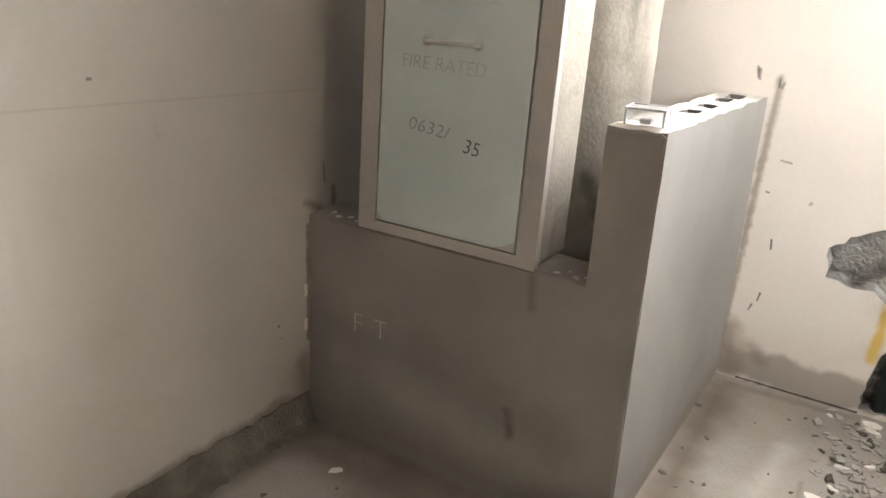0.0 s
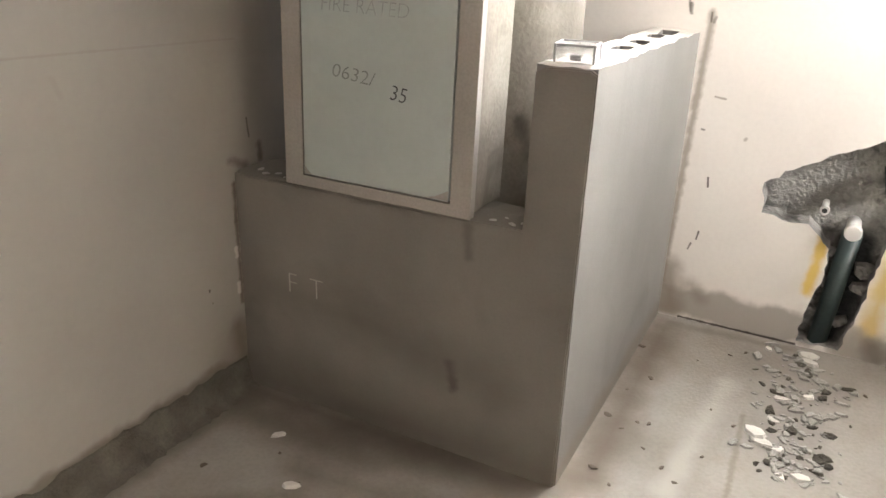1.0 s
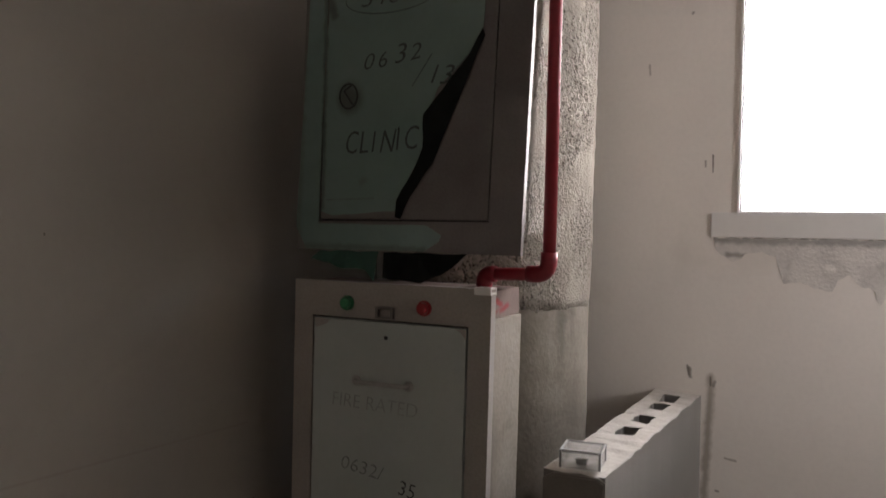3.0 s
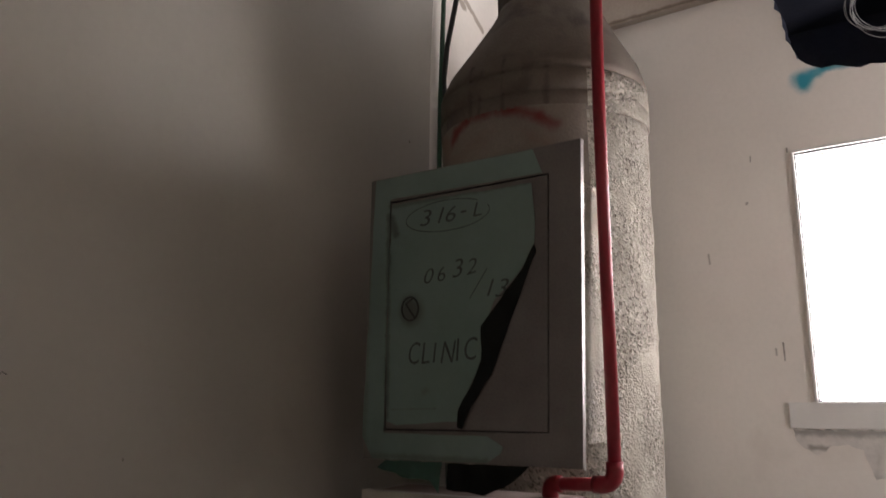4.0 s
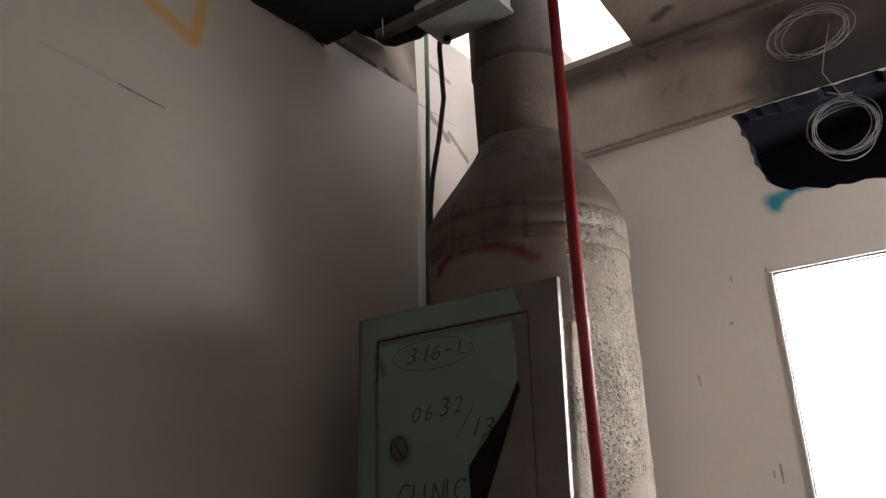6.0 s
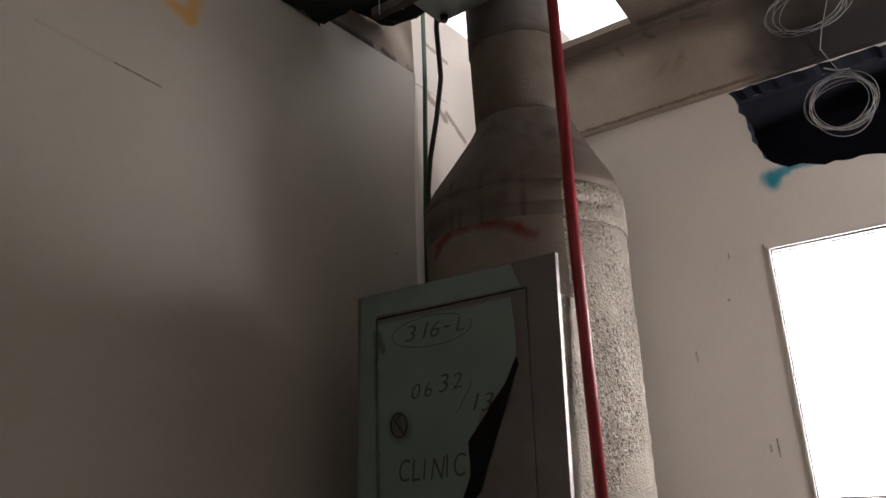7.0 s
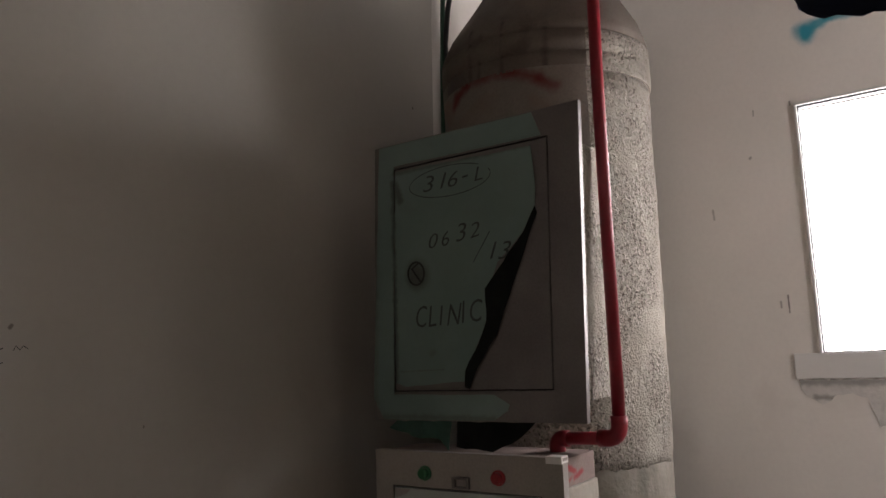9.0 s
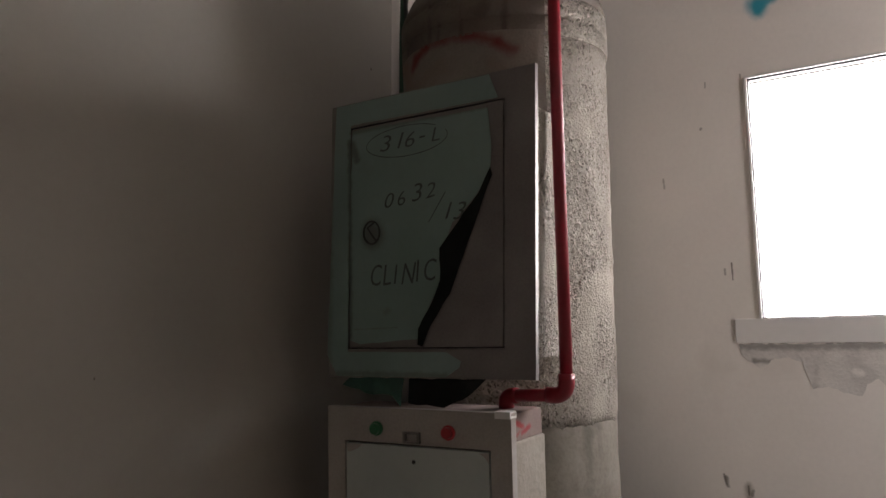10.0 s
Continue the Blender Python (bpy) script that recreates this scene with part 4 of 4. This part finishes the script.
bm = tube([(0.415 + 0.03 * math.cos(q), FY - 0.003, 2.055 + 0.034 * math.sin(q)) for q in (2 * math.pi * k / 28 for k in range(28))], 0.003, 6, closed=True)
tube([(0.425, FY - 0.003, 2.085), (0.40, FY - 0.003, 2.07), (0.418, FY - 0.003, 2.045), (0.43, FY - 0.003, 2.03)], 0.003, 6, bm)
upart("door_lock", bm, M_INK, "round lock with torn film round it", parent=udoor)
WIDE = {"1": 0.42, "I": 0.34, "-": 0.5, "/": 0.5, "L": 0.56, "C": 0.66, "N": 0.74}


def by_hand(word, x, z, size, slope, stretch, seed, weight=-0.0006):
    """Marker letters one by one, each a little off in size, tilt and height."""
    rnd = random.Random(seed)
    for ch in word:
        k = rnd.uniform(0.9, 1.1)
        writing("marker_letter", ch, size * k, ushift @ on_front(x, z + rnd.uniform(-0.003, 0.003), FY - 0.0025, slope + rnd.uniform(-5, 5)), M_INK_T, udoor, weight, rnd.uniform(0.22, 0.42), stretch * rnd.uniform(0.92, 1.08))
        x += WIDE.get(ch, 0.60) * size * stretch + 0.004
        z += math.tan(radians(slope)) * WIDE.get(ch, 0.6) * size * stretch


by_hand("316-L", 0.448, 2.292, 0.064, 3, 1.25, 2)
by_hand("0632", 0.458, 2.122, 0.066, 5, 1.18, 3)
by_hand("/", 0.615, 2.07, 0.150, -14, 0.8, 4, -0.003)
by_hand("13", 0.660, 2.068, 0.064, 2, 1.2, 5)
by_hand("CLINIC", 0.400, 1.892, 0.086, 2, 0.76, 6)
bm = stroke([(0.550 + 0.145 * math.cos(q), 2.315 + 0.045 * math.sin(q)) for q in (0.3 - 2 * math.pi * k / 40 * 0.93 for k in range(41))], 0.0026, "y", FY - 0.0025)
upart("marker_ring", bm, M_INK_T, parent=udoor)

# loose film hanging between the two cabinets
for nm, pts, m_, lab in (("film_flap", [(0.27, 1.60), (0.30, 1.622), (0.50, 1.624), (0.49, 1.54), (0.46, 1.57), (0.36, 1.575)], M_GREEN_D, "crumpled dark green film flap"), ("film_strip", [(0.52, 1.622), (0.70, 1.622), (0.78, 1.624), (0.70, 1.565), (0.64, 1.542), (0.515, 1.55)], M_FILM_B, "black film strip")):
    bm = plate(ragged(pts, 0.03, 0.003, 31), [], 0.002, "y", FY + 0.02)
    for v in bm.verts:
        v.co.y += 0.012 * noise.noise(v.co * 14)
    upart(nm, bm, m_, lab)

# ---- pipes and cables ----
PX, PY = 0.955, -0.93
pipe = thing("fire_pipe", "red painted steel pipe rising past the cabinets", "pipe", (PX, PY, 1.57))
T = Matrix.Translation((-PX, -PY, -1.57))


def ppart(name, bm, mat, label=""):
    bmesh.ops.transform(bm, matrix=T, verts=bm.verts)
    return part(name, bm, mat, pipe, label, True)


ppart("riser", tube([(PX, PY, 1.60), (PX + 0.012, PY, 2.6), (PX + 0.03, PY, 3.3), (PX + 0.045, PY, 4.3)], 0.0175, 20), M_RED)
ppart("branch", tube([(0.775, PY, 1.566), (PX - 0.03, PY, 1.570)], 0.0175, 20), M_RED)
ppart("elbow", tube(bend([(PX - 0.06, PY, 1.570), (PX, PY, 1.570), (PX, PY, 1.63)], 0.04), 0.0225, 20), M_RED, "red screwed elbow")
ppart("elbow", tube(bend([(0.80, PY, 1.566), (0.765, PY, 1.566), (0.765, PY, 1.53)], 0.025), 0.0225, 20), M_RED, "red screwed elbow")
tagged(finish("green_cable", tube([(-0.010, -0.315, 1.0), (-0.008, -0.312, 2.7), (-0.003, -0.302, 3.0), (0.03, -0.29, 3.66), (0.043, -0.29, 4.05)], 0.0105, 12), M_GREEN, True), "dark green cable conduit running up beside the duct", "cable")
tagged(finish("black_cable", tube([(0.05, -0.27, 2.60), (0.045, -0.275, 2.90), (0.022, -0.28, 2.98), (0.012, -0.29, 3.04), (0.014, -0.295, 3.12), (0.038, -0.30, 3.26), (0.094, -0.31, 3.44), (0.139, -0.32, 3.62), (0.22, -0.45, 3.78), (0.40, -0.68, 3.80)], 0.0115, 12), M_BLACK, True), "black cable drooping from the box under the ceiling", "cable")

# ---- roof opening: hanging box, bar, wire, torn membrane and added dark sheets ----
hang = thing("junction_box", "grey galvanised box hung in the roof opening", "box", (0.54, -0.745, 3.65))
bm = box(-0.165, 0.15, -0.10, 0.095, 0.0, 0.15, 0.006, 0.05)
part("casing", bm, M_GALV, hang)
part("lid", box(-0.172, 0.157, -0.106, 0.101, -0.006, 0.012, 0.003), M_GALV, hang, "folded lid lip")
part("gland", tube([(-0.13, 0.07, -0.005), (-0.13, 0.07, -0.03)], [0.018, 0.014], 12), M_BLACK, hang, "cable gland")
bar = finish("hanger_bar", box(0.22, 1.22, -0.895, -0.858, 3.612, 3.648, 0.003), M_BROWN)
tagged(bar, "dark brown timber bar across the roof opening", "bar")
tagged(finish("hanging_wire", tube([(0.265, -0.90, 3.60), (0.268, -0.902, 3.80), (0.262, -0.90, 4.2)], 0.0022, 6), M_GALV), "thin wire hung from above past the bar", "wire")
flap = [(-1.62, 3.80), (-1.50, 3.68), (-1.40, 3.60), (-1.28, 3.63), (-1.18, 3.655), (-1.10, 3.63), (-1.02, 3.625), (-0.985, 3.60), (-1.0, 3.66), (-1.04, 3.72), (-1.1, 3.90)]
bm = plate(ragged(flap, 0.03, 0.008, 41), [], 0.004, "x", 0.012)
for v in bm.verts:
    v.co.x += 0.02 + 0.02 * noise.noise(v.co * 11)
tagged(finish("black_roof_sheet", bm, M_FILM_B), "torn black roofing membrane hanging over the wall top", "membrane")
flap = [(-2.17, 3.645), (-2.125, 3.31), (-2.05, 3.325), (-1.97, 3.352), (-1.945, 3.42), (-1.95, 3.645)]
bm = plate(ragged(flap, 0.03, 0.006, 42), [], 0.004, "x", 0.012)
tagged(finish("black_roof_sheet", bm, M_FILM_B), "scrap of black membrane hanging at the ceiling edge", "membrane")
# added sheet over the opening's front, to keep sky light off the wall
bm = plate(ragged([(-0.01, -1.05), (0.5, -1.06), (1.02, -1.05), (1.0, -0.64), (0.80, -0.64), (0.70, -0.64), (0.42, -0.65), (0.36, -0.54), (0.15, -0.50), (-0.01, -0.55)], 0.05, 0.012, 43), [], 0.004, "z", 3.83)
for v in bm.verts:
    v.co.z += 0.02 * noise.noise(v.co * 8)
tagged(finish("black_roof_sheet", bm, M_FILM_B), "added black sheet across the roof opening, blocking sky light", "membrane")

# near-black sheet below the slab, so the ceiling reads dark there
bm = plate(ragged([(0.03, -2.0), (0.35, -1.78), (0.75, -1.5), (1.15, -1.22), (1.2, -0.93), (0.5, -0.95), (0.03, -0.96)], 0.05, 0.014, 44), [], 0.004, "z", 3.632)
for v in bm.verts:
    v.co.z += 0.007 * noise.noise(v.co * 6) - 0.004
tagged(finish("black_roof_sheet", bm, M_FILM_B), "black sheet covering the ceiling slab beside the opening", "membrane")

# ---- broken wall: pipes, coil ----
soil = thing("soil_pipe", "dark green drain pipe standing in the chased wall", "pipe", (1.77, 0.055, 0.0))
part("barrel", tube([(0.0, 0, 0.0), (0.035, 0.01, 0.45)], 0.034, 24), M_PIPE, soil, "", True)
side_pipe = thing("drain_branch", "dark green drain branch crossing the chased wall", "pipe", (1.86, 0.06, 0.66))
part("barrel", tube([(0, 0, 0), (0.14, 0, 0.035), (0.34, 0, 0.06)], 0.038, 24), M_PIPE, side_pipe, "", True)
part("socket", tube([(0.0, 0, 0.0), (0.05, 0, 0.012)], 0.045, 24), M_PIPE, side_pipe, "", True)
cap = thing("pipe_cap", "white plastic pipe stub with end cap", "pipe", (1.802, 0.03, 0.48))
part("stub", tube([(0, 0.075, 0), (0, -0.05, 0)], 0.024, 24), M_PVC, cap, "", True)
part("end_cap", tube([(0, -0.04, 0), (0, -0.064, 0), (0, -0.068, 0)], [0.029, 0.029, 0.025], 24), M_PVC, cap)
stub = thing("water_stub", "small white water pipe stub with open end", "pipe", (1.70, 0.04, 0.537))
part("tube", tube([(0, 0.06, 0), (0, -0.05, 0)], 0.012, 16), M_PVC, stub, "", True)
part("collar", tube([(0, -0.03, 0), (0, -0.052, 0)], 0.016, 16), M_PVC, stub)
part("bore", tube([(0, -0.0505, 0), (0, -0.053, 0)], 0.009, 16), M_BLACK, stub)
rnd = random.Random(77)
for cx, cz, s_ in ((1.868, 0.24, 0.10), (1.875, 0.31, 0.085), (1.83, 0.10, 0.06), (1.725, 0.12, 0.055), (1.75, 0.36, 0.05)):
    bm = chip_mesh(rnd, s_, 0.7)
    bmesh.ops.rotate(bm, verts=bm.verts, cent=(0, 0, 0), matrix=Matrix.Rotation(1.57, 3, "X"))
    ob = finish("mortar_lump", bm, M_BLOCK)
    ob.location = (cx, 0.102, cz)
    tagged(ob, "rough grey mortar lump stuck in the chase", "mortar", "mortar lumps in the chase")


def coil(name, cx, cy, cz, rx, rz, turns, seed, label):
    rnd = random.Random(seed)
    top = thing(name, label, "wire coil", (cx, cy, cz), "clear wire coils")
    for k in range(turns):
        a, b, ox, oz = rx * rnd.uniform(0.74, 1.02), rz * rnd.uniform(0.74, 1.02), rnd.uniform(-0.018, 0.018), rnd.uniform(-0.014, 0.014)
        ph = rnd.uniform(0, 6)
        pts = [(ox + a * math.cos(q), 0.012 * math.sin(q * 2 + ph) + rnd.uniform(-0.001, 0.001), oz + b * math.sin(q)) for q in (2 * math.pi * i / 48 for i in range(48))]
        part("loop", tube(pts, 0.0011, 6, closed=True), M_NYLON, top)
    return top


M_NYLON = material("pale_nylon_wire", (0.45, 0.46, 0.48), (0.32, 0.33, 0.35), 0.3, 20, 60, 0.0)
c1 = coil("wire_coil", 1.640, -0.055, 3.066, 0.118, 0.115, 9, 5, "coil of clear wire hung in front of the dark opening")
part("tail", tube([(0.02, 0, 0.11), (0.0, 0.01, 0.16), (-0.03, 0.02, 0.24), (-0.01, 0.0, 0.30), (0.03, 0.01, 0.42)], 0.0016, 6), M_NYLON, c1)
part("tie", tube([(-0.03, -0.004, 0.15), (0.01, -0.006, 0.125), (0.05, -0.004, 0.118)], 0.003, 6), M_NYLON, c1)
c2 = coil("wire_coil", 1.60, -0.06, 3.46, 0.15, 0.10, 6, 9, "loose coil of clear wire hung below the ceiling")

# ---- on the side wall ----
acr = thing("clear_box", "small clear plastic box lying on the wall end", "box", (1.085, -1.015, 1.107))
acr.rotation_euler, acr.scale = (0, 0, radians(8)), (0.9, 0.9, 0.86)
for b in ((-0.055, 0.055, -0.05, -0.045, 0, 0.05), (-0.055, 0.055, 0.045, 0.05, 0, 0.05), (-0.055, -0.05, -0.045, 0.045, 0, 0.05), (0.05, 0.055, -0.045, 0.045, 0, 0.05), (-0.05, 0.05, -0.045, 0.045, 0.045, 0.05)):
    part("panel", box(*b, 0.0012), M_ACRYL, acr)
for x in (-0.0535, 0.0535):
    for y in (-0.0485, 0.0485):
        part("corner_post", box(x - 0.0032, x + 0.0032, y - 0.0032, y + 0.0032, 0, 0.052, 0.001), M_EDGE, acr, "milky plastic edge")
    part("top_edge", box(x - 0.003, x + 0.003, -0.045, 0.045, 0.046, 0.0525, 0.001), M_EDGE, acr, "milky plastic edge")
for y in (-0.0485, 0.0485):
    part("top_edge", box(-0.05, 0.05, y - 0.003, y + 0.003, 0.046, 0.0525, 0.001), M_EDGE, acr, "milky plastic edge")
part("inner_clip", box(-0.018, 0.012, -0.012, 0.015, 0.001, 0.018, 0.002), M_EDGE, acr, "small grey clip inside")

# ---- chalk letters and small writing ----
chalk = finish("chalk_mark", stroke([(0.2, 0.2), (0.2, 0.2001)], 0.001, "y", FY), M_CHALK)
tagged(chalk, "faint chalk letters on the cement render", "chalk mark")
for ch, x in (("F", 0.195), ("T", 0.285)):
    writing("letter", ch, 0.105, on_front(x, 0.285, FY - 0.0015), M_CHALK, chalk, -0.003, 0.0, 0.95)
bars = finish("pencil_writing", stroke([(-2.105, 1.872), (-2.100, 1.884), (-2.094, 1.873), (-2.086, 1.883), (-2.08, 1.874), (-2.07, 1.880)], 0.0028, "x", 0.0, seed=3), M_INK)
for pts in ([(-2.048, 1.873), (-2.042, 1.884), (-2.034, 1.874), (-2.026, 1.883), (-2.015, 1.876)], [(-2.105, 1.846), (-2.095, 1.851), (-2.086, 1.843), (-2.07, 1.847)]):
    part("bar", stroke(pts, 0.0026, "x", 0.0, seed=4), M_INK, bars)
tagged(bars, "small smudged handwriting on the painted wall", "writing")

# ---- cement band along the foot of the west wall ----
rnd = random.Random(15)
bm = bmesh.new()
prev = None
for i in range(90):
    y = -3.0 + i * (1.91 / 89)
    h = -0.01 + 0.03 * noise.noise(Vector((y * 4, 1, 0))) + 0.02 * noise.noise(Vector((y * 15, 3, 0))) + rnd.uniform(-0.004, 0.004)
    ring = [bm.verts.new(p) for p in ((0.001, y, DROP - 0.01), (0.001, y, h), (0.006 + rnd.uniform(-.002, .002), y, h - 0.004), (0.012 + rnd.uniform(-.003, .003), y, -0.06), (0.03 + rnd.uniform(-.006, .006), y, DROP + 0.012), (0.07 + rnd.uniform(-.01, .01), y, DROP - 0.004))]
    if prev:
        for k in range(5):
            bm.faces.new((prev[k], prev[k + 1], ring[k + 1], ring[k]))
    prev = ring
tagged(finish("cement_band", bm, M_CEMENT), "rough dark cement band along the foot of the painted wall", "trim", kind="structure")

# ---- rubble and crumbs on the floor ----
rnd = random.Random(21)
shapes = []
for k in range(14):
    bm = chip_mesh(rnd, 1.0, 0.26)
    me = bpy.data.meshes.new("chip")
    bmesh.ops.recalc_face_normals(bm, faces=bm.faces)
    bm.to_mesh(me)
    bm.free()
    shapes.append(me)


def chip(name, x, y, size, mat, label, group, turn=None, tilt=8):
    me = rnd.choice(shapes).copy()
    me.materials.append(mat)
    ob = new(name, me)
    ob.matrix_basis = Matrix.Translation((x, y, ground(y))) @ pose(0, 0, 0, rnd.uniform(-tilt, tilt), rnd.uniform(-tilt, tilt), rnd.uniform(0, 360) if turn is None else turn) @ Matrix.Diagonal((size, size * 0.8, size * 0.8, 1))
    return tagged(ob, label, "rubble", group)


for x, y, s_ in ((0.3, -1.287, 0.05), (0.486, -1.465, 0.06), (1.757, -0.057, 0.085), (1.765, -0.103, 0.075), (1.648, -0.568, 0.1), (1.672, -0.611, 0.08), (1.72, -0.624, 0.06), (1.7, -0.361, 0.06), (1.78, -0.31, 0.055), (1.69, -0.482, 0.05), (1.8, -0.722, 0.06), (1.74, -0.74, 0.05), (1.62, -0.069, 0.03)):
    chip("plaster_chip", x, y, s_ * 1.05, M_WHITECHIP, "broken white plaster chip lying on the floor", "white plaster chips on the floor")
for k in range(295):
    t = rnd.random() ** 0.8
    y = -0.03 - 0.73 * t
    x = 1.745 + rnd.gauss(0, 0.066) + 0.03 * t
    chip("rubble_piece", x, y, (0.012 + 0.045 * rnd.random() ** 1.6) * (1.15 - 0.25 * t), M_RUBBLE if rnd.random() < 0.8 else M_CEMENT, "grey piece of broken render on the floor", "broken render below the chased wall", tilt=18)
for x, y, s_ in ((1.201, -0.694, 0.035), (1.278, -0.437, 0.028), (1.194, -0.258, 0.03), (1.234, -0.951, 0.035), (1.3, -0.688, 0.022), (1.335, -0.679, 0.026), (1.26, -0.74, 0.018), (1.35, -0.8, 0.02), (1.22, -0.533, 0.018), (1.42, -0.86, 0.024), (1.52, -0.757, 0.02), (1.47, -0.903, 0.022), (1.3, -0.998, 0.02), (1.5, -0.516, 0.016), (1.58, -0.568, 0.022), (1.55, -0.129, 0.02), (1.5, -0.172, 0.018), (0.2, -1.52, 0.03), (0.36, -1.36, 0.02), (0.5, -1.44, 0.016), (1.95, -0.215, 0.022), (1.4, -0.258, 0.014)):
    chip("dirt_crumb", x, y, s_, M_DIRT, "small brown crumb of dirt on the floor", "crumbs on the floor")
for x, y, s_ in ((0.90, -1.05, 0.03), (0.93, -1.02, 0.022), (0.96, -1.055, 0.026), (0.98, -1.03, 0.018), (0.10, -1.05, 0.03), (0.14, -1.03, 0.024), (0.06, -1.02, 0.028), (0.18, -1.055, 0.02)):
    ob = chip("mortar_crumb", x, y, s_, M_MORTAR, "pale mortar crumb on the low wall top", "mortar crumbs on the wall")
    ob.location.z = 0.662
